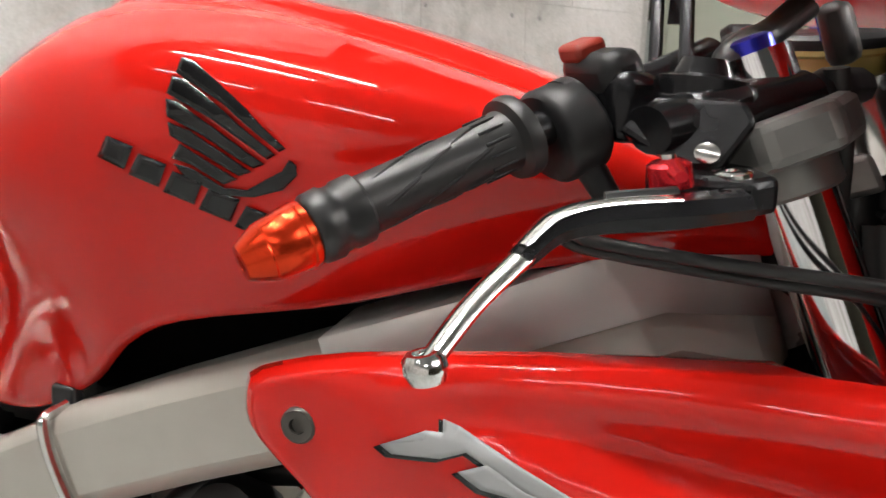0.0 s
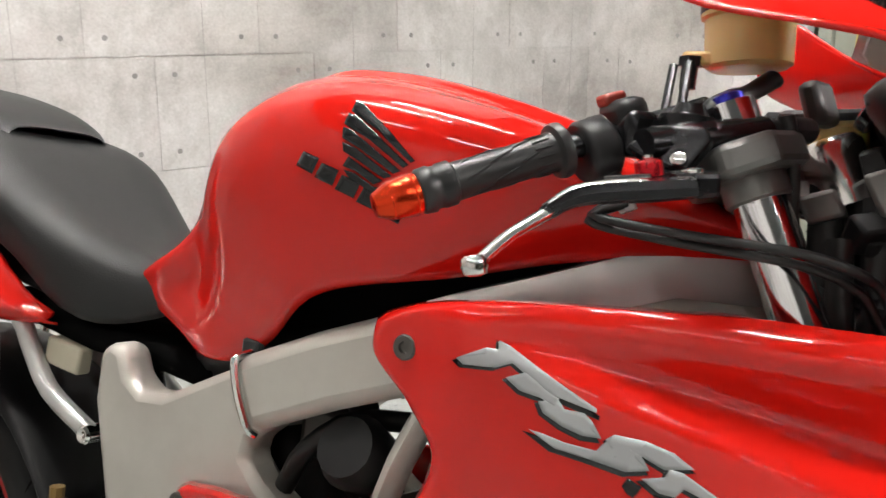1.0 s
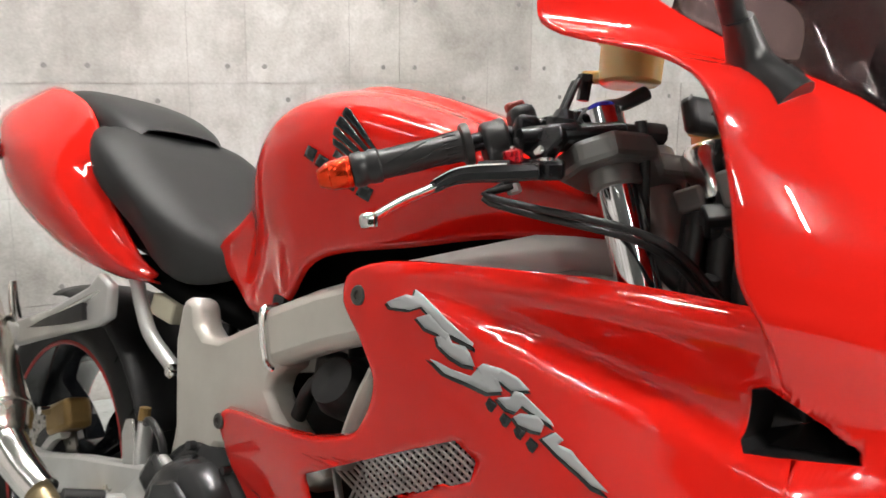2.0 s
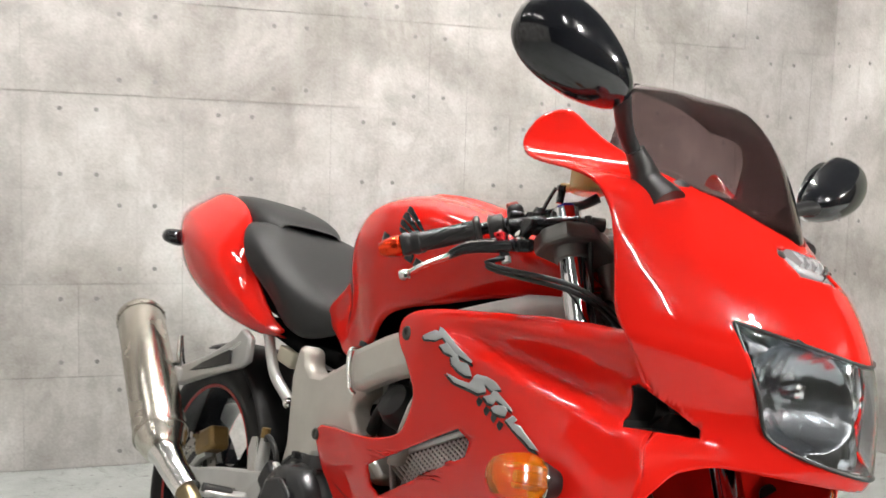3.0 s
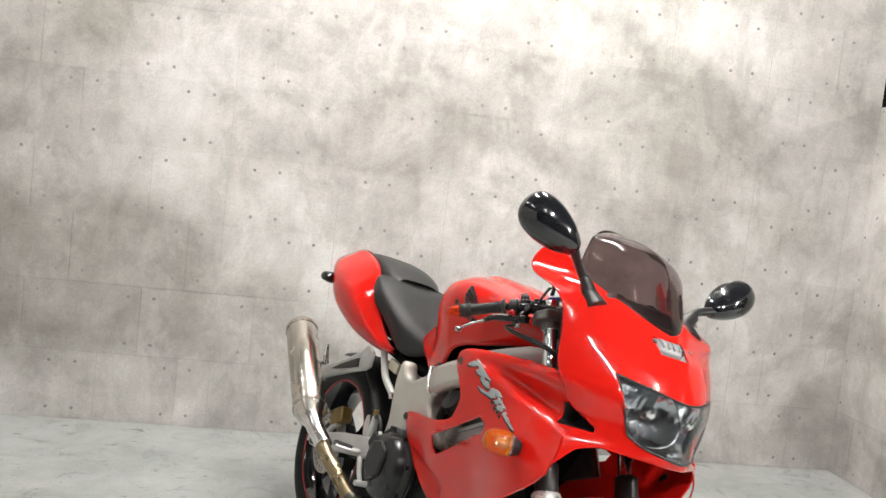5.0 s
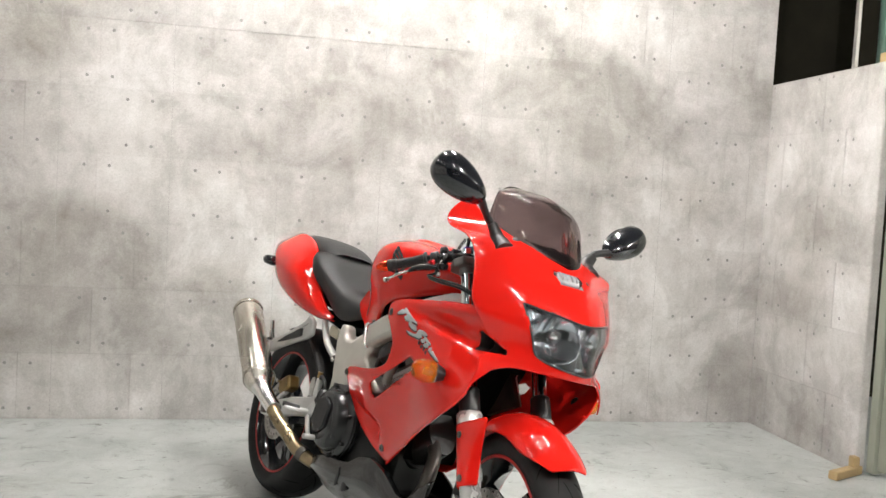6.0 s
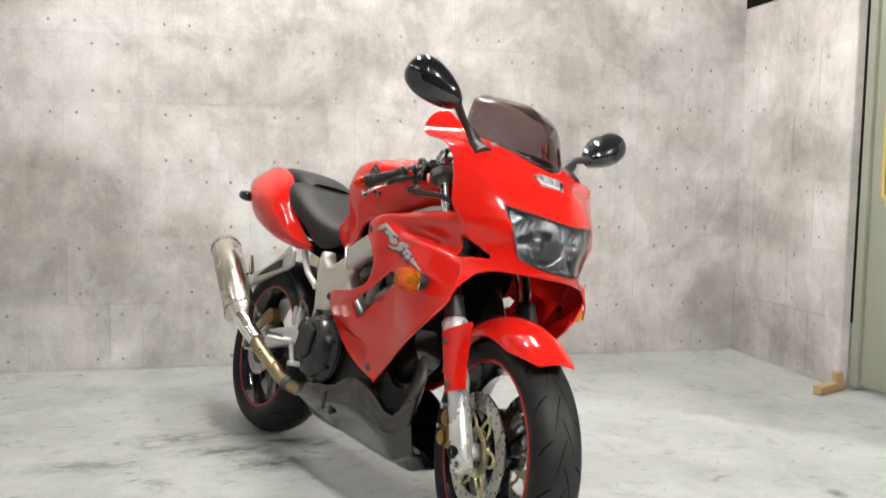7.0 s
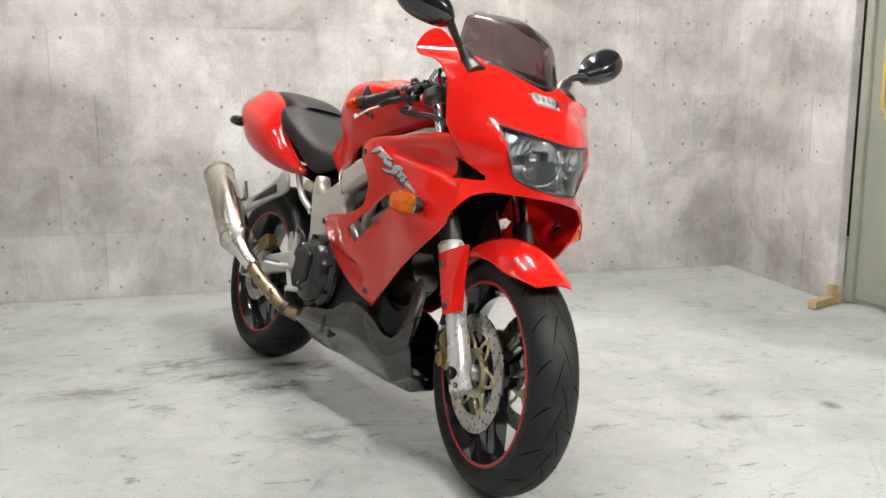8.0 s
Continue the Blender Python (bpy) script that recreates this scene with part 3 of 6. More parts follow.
# fuel tank
def half_loft(name, xs, section, mat, parent, label="", sub=1, **kw):
    """A body mirrored over the middle plane from half sections that run from the low edge to the middle on top."""
    rows = []
    for x in xs:
        half = section(x)
        rows.append([Vector((x + (p[2] if len(p) > 2 else 0), -p[0], p[1])) for p in half] + [Vector((x + (p[2] if len(p) > 2 else 0), p[0], p[1])) for p in half[-2::-1]])
    return part(name, grid(rows), mat, parent, label, subsurf=sub, **kw)


T_TOP = [(0.425, 0.792), (0.46, 0.818), (0.50, 0.846), (0.53, 0.873), (0.555, 0.905), (0.575, 0.948), (0.60, 0.992), (0.63, 1.025), (0.70, 1.053), (0.78, 1.050), (0.88, 1.033), (0.98, 1.006), (1.06, 0.975), (1.12, 0.93)]
T_W = [(0.425, 0.105), (0.46, 0.128), (0.50, 0.142), (0.53, 0.150), (0.56, 0.160), (0.60, 0.195), (0.63, 0.214), (0.68, 0.228), (0.78, 0.238), (0.88, 0.228), (0.98, 0.195), (1.06, 0.15), (1.12, 0.10)]
T_LOWZ = [(0.425, 0.768), (0.47, 0.752), (0.52, 0.735), (0.575, 0.716), (0.62, 0.722), (0.67, 0.75), (0.705, 0.775), (0.74, 0.815), (0.80, 0.836), (0.90, 0.857), (1.0, 0.888), (1.12, 0.905)]
T_LOWY = [(0.425, 0.095), (0.47, 0.115), (0.52, 0.127), (0.57, 0.140), (0.66, 0.158), (0.74, 0.195), (0.85, 0.20), (0.95, 0.18), (1.04, 0.14), (1.12, 0.09)]


def tank_section(x):
    zt, w, zl, yl = spl(T_TOP, x), spl(T_W, x), spl(T_LOWZ, x), spl(T_LOWY, x)
    knee = 0.6 * math.exp(-((x - 0.60) / 0.10) ** 2)
    zs = zl + 0.62 * (zt - zl)
    return [(yl - 0.012, zl - 0.002), (yl, zl), (yl + 0.004, zl + 0.012), (yl + (w - yl) * (0.45 - 0.35 * knee), zl + 0.35 * (zs - zl)),
            (w - 0.034 * knee - 0.004, zl + 0.76 * (zs - zl)), (w - 0.006 * knee, zs), (0.965 * w, zs + 0.42 * (zt - zs)), (0.93 * w, zs + 0.52 * (zt - zs)), (0.70 * w, zs + 0.80 * (zt - zs)),
            (0.46 * w, zt - 0.014), (0.42 * w, zt - 0.007), (0.36 * w, zt - 0.001), (0.15 * w, zt), (0, zt)]


tank = half_loft("fuel_tank", [0.425, 0.43, 0.445, 0.46, 0.48, 0.50, 0.52, 0.54, 0.555, 0.57, 0.585, 0.60, 0.62, 0.65, 0.68, 0.705, 0.73, 0.76, 0.80, 0.85, 0.90, 0.95, 1.0, 1.05, 1.09, 1.12], tank_section, RED, bike, "glossy red fuel tank with black wing decal")

# seats
S_TOP = [(0.04, 0.962), (0.12, 0.952), (0.20, 0.908), (0.30, 0.853), (0.40, 0.818), (0.50, 0.810), (0.56, 0.810)]
S_TOP = [(x, z - 0.006) for x, z in S_TOP]
S_W = [(0.04, 0.10), (0.07, 0.135), (0.15, 0.165), (0.25, 0.165), (0.35, 0.145), (0.45, 0.115), (0.56, 0.09)]
S_LOW = [(0.04, 0.93), (0.12, 0.865), (0.20, 0.80), (0.28, 0.735), (0.34, 0.715), (0.42, 0.722), (0.50, 0.755), (0.56, 0.78)]


def seat_section(x):
    zt, w, zl = spl(S_TOP, x), spl(S_W, x), spl(S_LOW, x)
    lo = min(w, 0.125 if x > 0.2 else w)
    return [(lo - 0.01, zl), (lo + 0.008, zl + 0.006), (lo + 0.3 * (w - lo) + 0.012, zl + 0.45 * (zt - zl)), (w + 0.004, zl + 0.75 * (zt - zl)), (w * 0.92, zt - 0.012), (w * 0.70, zt), (w * 0.35, zt - 0.002), (0, zt - 0.004)]


half_loft("rider_seat", [0.04, 0.05, 0.07, 0.11, 0.16, 0.22, 0.28, 0.34, 0.40, 0.46, 0.52, 0.56], seat_section, VINYL, bike, "black grained vinyl rider seat")
P_TOP = [(-0.285, 0.975), (-0.22, 1.0), (-0.12, 1.008), (0.0, 0.995), (0.09, 0.97), (0.12, 0.952)]
P_TOP = [(x - 0.012, z + 0.006 * min(1.0, max(0.0, (0.25 - x) / 0.25))) for x, z in P_TOP]
P_W = [(-0.285, 0.05), (-0.22, 0.085), (-0.1, 0.105), (0.0, 0.115), (0.09, 0.11), (0.12, 0.09)]
half_loft("pillion_seat", [-0.285, -0.27, -0.23, -0.17, -0.10, -0.03, 0.04, 0.085, 0.11, 0.12],
          lambda x: [(spl(P_W, x) * 0.95, spl(P_TOP, x) - 0.07), (spl(P_W, x), spl(P_TOP, x) - 0.05), (spl(P_W, x) * 0.97, spl(P_TOP, x) - 0.018), (spl(P_W, x) * 0.8, spl(P_TOP, x) - 0.003), (spl(P_W, x) * 0.4, spl(P_TOP, x)), (0, spl(P_TOP, x))],
          VINYL, bike, "black grained vinyl pillion seat")

# tail
C_TOP = [(-0.40, 0.965), (-0.36, 0.99), (-0.28, 1.0), (-0.12, 0.992), (0.0, 0.965), (0.08, 0.915), (0.16, 0.84), (0.24, 0.765), (0.30, 0.722)]
C_TOP = [(x - 0.012, z + 0.016 * min(1.0, max(0.0, (0.25 - x) / 0.25))) for x, z in C_TOP]
C_LOW = [(-0.40, 0.915), (-0.34, 0.86), (-0.25, 0.805), (-0.12, 0.752), (0.0, 0.722), (0.12, 0.704), (0.24, 0.698), (0.30, 0.705)]
C_LOW = [(x - 0.012, z + 0.016 * min(1.0, max(0.0, (0.25 - x) / 0.25))) for x, z in C_LOW]
C_W = [(-0.40, 0.065), (-0.36, 0.115), (-0.28, 0.165), (-0.15, 0.194), (0.0, 0.197), (0.15, 0.175), (0.30, 0.138)]
C_IN = [(-0.40, 0.0), (-0.33, 0.0), (-0.285, 0.03), (-0.24, 0.08), (-0.1, 0.10), (0.02, 0.112), (0.08, 0.126), (0.15, 0.138), (0.30, 0.118)]


def tail_section(x):
    zt, zl, w, yi = spl(C_TOP, x), spl(C_LOW, x), spl(C_W, x), spl(C_IN, x)
    return [(w * 0.78, zl), (w * 0.90, zl + 0.08 * (zt - zl)), (w * 0.99, zl + 0.36 * (zt - zl)), (w, zl + 0.50 * (zt - zl)), (w * 0.93, zl + 0.66 * (zt - zl)), (yi + 0.45 * (w * 0.93 - yi), zl + 0.90 * (zt - zl)), (yi + 0.012, zt), (yi, zt - 0.006)]


for s in (-1, 1):
    rows = [[Vector((x, s * p[0], p[1])) for p in tail_section(x)] for x in [-0.40, -0.385, -0.36, -0.33, -0.30, -0.26, -0.2, -0.13, -0.06, 0.0, 0.05, 0.1, 0.16, 0.22, 0.27, 0.30]]
    part("tail_cowl", grid(rows), RED, bike, "glossy red tail cowl side panel", subsurf=1, thick=0.003)
part("tail_floor", grid([[Vector((x, y, z)) for y in (-0.11, 0, 0.11)] for x, z in ((-0.34, 0.90), (-0.2, 0.86), (0.0, 0.80), (0.2, 0.76), (0.3, 0.74))]), BLACK_PLASTIC, bike, thick=0.006)


# plain film shapes on the tank: a wing of six pieces and five bars
def tank_side(x, z):
    """The tank's half width at x and height z."""
    half = tank_section(x)
    for (y0, z0), (y1, z1) in zip(half[2:], half[3:]):
        if z0 <= z <= z1 and z1 > z0:
            return y0 + (y1 - y0) * (z - z0) / (z1 - z0)
    return half[5][0]


def tank_film(name, s, pts):
    bm = bmesh.new()
    f = bm.faces.new([bm.verts.new((x, 0, z)) for x, z in pts])
    bmesh.ops.triangulate(bm, faces=[f])
    bmesh.ops.subdivide_edges(bm, edges=bm.edges, cuts=3, use_grid_fill=True)
    for v in bm.verts:
        v.co.y = s * (tank_side(v.co.x, v.co.z) + 0.0008)
    return part(name, bm, DECAL_BLACK, tank, thick=0.0004, offset=0)


WING = [
    [(0.806, 1.000), (0.815, 0.998), (0.849, 0.974), (0.873, 0.953), (0.869, 0.951), (0.836, 0.975), (0.804, 0.991)],
    [(0.802, 0.989), (0.810, 0.988), (0.836, 0.972), (0.867, 0.949), (0.862, 0.946), (0.829, 0.967), (0.800, 0.979)],
    [(0.800, 0.976), (0.808, 0.975), (0.829, 0.963), (0.860, 0.943), (0.853, 0.940), (0.821, 0.958), (0.802, 0.966)],
    [(0.802, 0.963), (0.816, 0.959), (0.852, 0.938), (0.844, 0.935), (0.821, 0.947), (0.803, 0.955)],
    [(0.809, 0.951), (0.822, 0.944), (0.843, 0.933), (0.834, 0.929), (0.816, 0.939), (0.803, 0.942)],
    [(0.804, 0.939), (0.816, 0.937), (0.834, 0.927), (0.848, 0.927), (0.870, 0.940), (0.875, 0.947), (0.879, 0.944), (0.879, 0.938), (0.870, 0.929), (0.852, 0.923), (0.831, 0.922), (0.810, 0.932)],
]
for s in (-1, 1):
    for pts in WING:
        tank_film("wing_bar", s, pts)
    for k in range(5):
        x, z = 0.750 + 0.0218 * k, 0.938 - 0.0086 * k
        tank_film("letter_bar", s, [(x, z), (x + 0.009, z + 0.0135), (x + 0.0275, z + 0.0085), (x + 0.0195, z - 0.0060)])
part("filler_cap", lathe([(-0.01, 0.046), (0.004, 0.046), (0.007, 0.042), (0.007, 0.0)], (0.74, 0, 1.044), (0.05, 0, 1), 32), BRIGHT, tank, "bright alloy filler cap")
for s in (-1, 1):
    part("clip", block((0.662, s * 0.160, 0.740), (0.022, 0.012, 0.030)), BLACK_RUBBER, tank, "black rubber clip at the tank's lower edge", bevel=0.003)
# ---- fairing ----
NET = [(0.84, 0.80, 0.230), (0.96, 0.82, 0.256), (1.10, 0.865, 0.238), (1.20, 0.71, 0.230), (0.81, 0.566, 0.208), (0.576, 0.58, 0.178), (0.92, 0.37, 0.150),
       (1.28, 0.87, 0.222), (1.285, 0.795, 0.186), (1.31, 0.655, 0.212), (1.08, 0.78, 0.240), (1.10, 0.62, 0.225), (0.70, 0.47, 0.165), (1.05, 0.52, 0.195)]


def net_surface(net):
    """A smooth sheet y(x, z) over a few control points."""
    a = np.array(net)
    n = len(a)
    d = np.hypot(a[:, None, 0] - a[None, :, 0], a[:, None, 1] - a[None, :, 1])
    k = np.where(d > 0, d**2 * np.log(d + 1e-9), 0) + 0.0008 * np.eye(n)
    p = np.c_[np.ones(n), a[:, :2]]
    w = np.linalg.solve(np.block([[k, p], [p.T, np.zeros((3, 3))]]), np.r_[a[:, 2], 0, 0, 0])

    def y(x, z):
        r = np.hypot(a[:, 0] - x, a[:, 1] - z)
        return float(np.where(r > 0, r**2 * np.log(r + 1e-9), 0) @ w[:n] + w[n] + w[n + 1] * x + w[n + 2] * z)

    return y


COWL_Y = net_surface(NET)
COWL_BACK = [(0.366, 0.915), (0.40, 0.80), (0.47, 0.66), (0.55, 0.59), (0.578, 0.577), (0.60, 0.605), (0.612, 0.72), (0.628, 0.82), (0.66, 0.895), (0.718, 0.918), (0.76, 0.888), (0.80, 0.842), (0.82, 0.845), (0.845, 0.895), (0.858, 0.96), (0.868, 1.06), (0.872, 1.12)]
COWL_FRONT = [(0.366, 0.925), (0.42, 1.00), (0.48, 1.085), (0.56, 1.215), (0.62, 1.295), (0.655, 1.322), (0.70, 1.33), (0.76, 1.312), (0.80, 1.30), (0.84, 1.293), (0.872, 1.280)]
SLOT = [(0.818, 0.580), (0.832, 0.549), (0.856, 0.541), (1.074, 0.664), (1.078, 0.686), (1.052, 0.697)]
DUCT = [(1.274, 0.808), (1.284, 0.813), (1.298, 0.808), (1.350, 0.777), (1.352, 0.768), (1.280, 0.760), (1.272, 0.768)]
LAMP_C = 0.018
LEFT_OUT = 0.044
LAMP = [(y + LAMP_C, z) for y, z in ((-0.148, 0.908), (-0.07, 0.897), (0.0, 0.890), (0.07, 0.897), (0.148, 0.908), (0.122, 0.835), (0.103, 0.787), (0.066, 0.770), (0.0, 0.763), (-0.066, 0.770), (-0.103, 0.787), (-0.122, 0.835))]


def crease(x, z):
    """The pressed channel that runs from the top edge down to the duct, and the blister at the low rear."""
    zc = 0.835 - 0.22 * max(0.0, x - 1.0)
    deep = 0.036 * max(0.0, min(1.0, (x - 0.95) / 0.20)) * (1 - 0.45 * max(0.0, min(1.0, (x - 1.19) / 0.09)))
    fall = max(0.0, min(1.0, (0.866 - z) / (0.866 - zc))) if z > zc else max(0.0, 1 - (zc - z) / 0.022)
    c = deep * fall * fall * (3 - 2 * fall)
    u = ((x - 0.661) * 0.98 + (z - 0.503) * -0.2) / 0.235
    v = (z - (0.503 - 0.205 * (x - 0.661))) / 0.042
    dip = 0.0
    if -0.2 < u < 1.0 and v < 0.35:
        dip = 0.030 * max(0.0, u + 0.2) * (1 if u < 0.8 else (1.0 - u) * 5) * math.exp(-(max(0.0, -v - 0.1) / 0.75) ** 2) * (1 if v < 0 else max(0.0, 1 - v / 0.35))
    return -c - dip


def cut(bm, poly, axes, test=lambda c: True):
    """Takes the faces inside a polygon away and draws the cut edge onto it."""
    i, j = axes
    dead = [f for f in bm.faces if test(f.calc_center_median()) and inside(poly, f.calc_center_median()[i], f.calc_center_median()[j])]
    rim = {v for f in dead for v in f.verts}
    bmesh.ops.delete(bm, geom=dead, context="FACES_ONLY")
    for v in rim:
        if v.is_valid and v.link_faces:
            _, a, b = nearest(poly, v.co[i], v.co[j])
            v.co[i], v.co[j] = a, b
    live = [v for v in rim if v.is_valid and v.link_faces]
    for a, b in poly:
        if live:
            v = min(live, key=lambda q: (q.co[i] - a) ** 2 + (q.co[j] - b) ** 2)
            if abs(v.co[i] - a) + abs(v.co[j] - b) < 0.014:
                v.co[i], v.co[j] = a, b
    bmesh.ops.delete(bm, geom=[v for v in bm.verts if not v.link_faces], context="VERTS")


def skin_y(x, z):
    """The fairing's half width at x, z on the panel or the nose."""
    if x <= spl(COWL_FRONT, z):
        return COWL_Y(x, z) + crease(x, z)
    lo, hi = 0.0, 0.9
    for _ in range(30):
        mid = (lo + hi) / 2
        lo, hi = (mid, hi) if upper_point(-1 + mid, z).x < x else (lo, mid)
    return -upper_point(-1 + lo, z).y


def side_cowl(s):
    rows = []
    for k in range(73):
        z = 0.366 + (0.872 - 0.366) * k / 72
        xa, xb = spl(COWL_BACK, z), spl(COWL_FRONT, z)
        row = []
        for j in range(65):
            x = xa + (xb - xa) * j / 64
            y = COWL_Y(x, z) + crease(x, z)
            roll = 0.028 * max(0, (z - 0.835) / 0.037) ** 2 + 0.018 * max(0, 1 - (x - xa) / 0.022) ** 2
            row.append(Vector((x, s * (y - roll + (LEFT_OUT * max(0.0, min(1.0, (x - 0.8) / 0.4)) * max(0.0, min(1.0, (z - 0.64) / 0.10)) if s > 0 else 0.0)), z)))
        rows.append(row)
    bm = grid(rows)
    cut(bm, SLOT, (0, 2))
    cut(bm, DUCT, (0, 2))
    c = part("side_cowl", bm, RED, bike, "glossy red side fairing panel with lettering and an air slot", thick=0.004, offset=-1.0 if s < 0 else 1.0, angle=60)
    # screws
    for x, z in ((0.895, 0.808), (0.60, 0.578), (0.90, 0.405)):
        y = s * (COWL_Y(x, z) + 0.001)
        screw = part("screw", lathe([(-0.004, 0.011), (0.0015, 0.011), (0.003, 0.0095), (0.003, 0.005), (0.0005, 0.0045), (0.0005, 0.0)], (x, y, z), (0, s, 0), 20), DARK_PIPE, c, "dull steel screw")
    part("lower_edge", tube([(spl(COWL_FRONT, z), s * (COWL_Y(spl(COWL_FRONT, z), z) - 0.002), z) for z in [0.366 + 0.026 * k for k in range(12)]], 0.004, 8), RED, c)
    return c


cowl_r = side_cowl(-1)
cowl_l = side_cowl(1)

UP_BACK = [(0.65, 1.318), (0.70, 1.33), (0.76, 1.312), (0.80, 1.30), (0.84, 1.293), (0.868, 1.282), (0.885, 1.270), (0.95, 1.250), (1.01, 1.228), (1.040, 1.212), (1.060, 1.175), (1.072, 1.120), (1.082, 1.086), (1.096, 1.062), (1.116, 1.053), (1.140, 1.055), (1.168, 1.070)]
UP_NOSE = [(0.65, 1.40), (0.735, 1.458), (0.767, 1.474), (0.83, 1.466), (0.89, 1.446), (0.97, 1.402), (1.0, 1.368), (1.03, 1.335), (1.13, 1.25)]
UP_Y = [(0.872, 0.222), (0.90, 0.228), (1.0, 0.226), (1.05, 0.240), (1.08, 0.241), (1.116, 0.232), (1.14, 0.220), (1.165, 0.200), (1.18, 0.188)]
UP_LOW = [(0.0, 0.664), (0.06, 0.698), (0.14, 0.726), (0.3, 0.742), (1.0, 0.746)]
NOSE_N = [(0.65, 1.15), (0.784, 1.05), (0.90, 1.17), (1.0, 1.12), (1.054, 1.02), (1.13, 1.05)]
UP_TOP = [(0.0, 1.154), (0.03, 1.163), (0.06, 1.164), (0.1, 1.160), (0.2, 1.141), (0.3, 1.116), (0.4, 1.091), (0.5, 1.070), (0.7, 1.043), (0.85, 1.033), (1.0, 1.026)]


def upper_point(s, z):
    """On the nose fairing: s = -1 at its right rear edge, 0 in the middle, 1 at the left."""
    t = 1 - abs(s)
    xr, xn = spl(UP_BACK, z), spl(UP_NOSE, z)
    yr = COWL_Y(xr, z) + crease(xr, z) * (1 - t) ** 2 if z < 0.872 else spl(UP_Y, z)
    a = t * math.pi / 2
    n = spl(NOSE_N, z)
    g = math.sin(a) ** 1.05
    f = max(0.0, 1 - g**n) ** (1 / n)
    c = math.sqrt(max(0.0, (f * (math.sqrt(1.0256) - 0.16) + 0.16) ** 2 - 0.0256))
    mid = spl([(0.95, 0.016), (1.05, 0.008)], z)
    return Vector((xr + (xn - xr) * g, math.copysign(1, s) * (yr + (LEFT_OUT if s > 0 else 0.0)) * c + mid * math.sin(a), z))


rows = []
for k in range(129):
    s = -1 + 2 * k / 128
    t = 1 - abs(s)
    lo, hi = spl(UP_LOW, t), spl(UP_TOP, t)
    rows.append([upper_point(s, lo + (hi - lo) * j / 80) for j in range(81)])
bm = grid(rows)
cut(bm, LAMP, (1, 2), lambda c: c.x > 1.25)
for side in (-1, 1):
    cut(bm, DUCT, (0, 2), lambda c, q=side: c.y * q > 0.08 and c.x < 1.42)
cut(bm, [(-0.045, 1.014), (0.045, 1.014), (0.038, 0.980), (-0.038, 0.980)], (1, 2), lambda c: c.x > 1.25)
upper = part("upper_cowl", bm, RED, bike, "glossy red nose fairing round the headlight", thick=0.004, angle=60)
for s, z in ((-0.285, 1.004), (0.285, 1.004)):
    p = upper_point(s, z)
    part("screw", lathe([(-0.003, 0.006), (0.0015, 0.006), (0.002, 0.004)], p, (p.x - 1.15, p.y, 0.25), 12), DARK_PIPE, upper)


# black liners behind the ducts
for side in (-1, 1):
    rim = [(a[0] + (b[0] - a[0]) * k / 8, a[1] + (b[1] - a[1]) * k / 8) for a, b in zip(DUCT, DUCT[1:] + DUCT[:1]) for k in range(8)]
    mx, mz = sum(p[0] for p in rim) / len(rim), sum(p[1] for p in rim) / len(rim)
    rows = [[Vector((mx + (x - mx) * f, side * (skin_y(x, z) - d), mz + (z - mz) * f)) for x, z in rim] for f, d in ((1.06, 0.003), (1.0, 0.012), (0.9, 0.045), (0.02, 0.05))]
    part("duct_liner", grid(rows, True), BLACK_RUBBER, upper, "black lining of the air duct")


# headlight
def front_x(y, z):
    """The nose's depth at y, z."""
    lo, hi = -1.0, 1.0
    for _ in range(34):
        mid = (lo + hi) / 2
        if upper_point(mid if mid else 1e-6, z).y < y:
            lo = mid
        else:
            hi = mid
    return upper_point(lo if lo else 1e-6, z).x


def lamp_sheet(poly, lift, n=60, m=34):
    ys, zs = [p[0] for p in poly], [p[1] for p in poly]
    bm = grid([[Vector((front_x(y, z) + lift, y, z)) for z in (min(zs) + (max(zs) - min(zs)) * j / m for j in range(m + 1))] for y in (min(ys) + (max(ys) - min(ys)) * i / n for i in range(n + 1))])
    dead = [f for f in bm.faces if not inside(poly, f.calc_center_median().y, f.calc_center_median().z)]
    bmesh.ops.delete(bm, geom=dead, context="FACES")
    for v in {v for e in bm.edges if e.is_boundary for v in e.verts}:
        _, a, b = nearest(poly, v.co.y, v.co.z)
        v.co.y, v.co.z = a, b
        v.co.x = front_x(a, b) + lift
    return bm


LAMP_BACK = speckled("grey_lamp_housing", (0.20, 0.21, 0.22), (0.13, 0.137, 0.145), 0.22, 0.85, 40, 0.05)
REFLECTOR = speckled("aluminised_reflector", (0.52, 0.54, 0.57), (0.42, 0.44, 0.47), 0.16, 1.0, 30, 0.0, 0.05)
headlight = part("headlight", lamp_sheet(LAMP, -0.072), LAMP_BACK, bike, "large clear multi-reflector headlight", thick=0.003)
lens = part("lens", lamp_sheet(LAMP, 0.001), CLEAR_LENS, headlight, "clear curved headlight lens", thick=0.002)
lens.visible_shadow = False
rim = curve3([(0, y, z) for y, z in LAMP + LAMP[:1]], 96)
part("bezel", grid([[Vector((front_x(q.y, q.z) - d, q.y, q.z)) for q in rim] for d in (0.002, 0.03, 0.074)]), LAMP_BACK, headlight, "grey inner wall of the lamp", thick=0.002)
bm = lamp_sheet([(LAMP_C + (y - LAMP_C) * 0.96, 0.838 + (z - 0.838) * 0.94) for y, z in LAMP], -0.022, 96, 56)
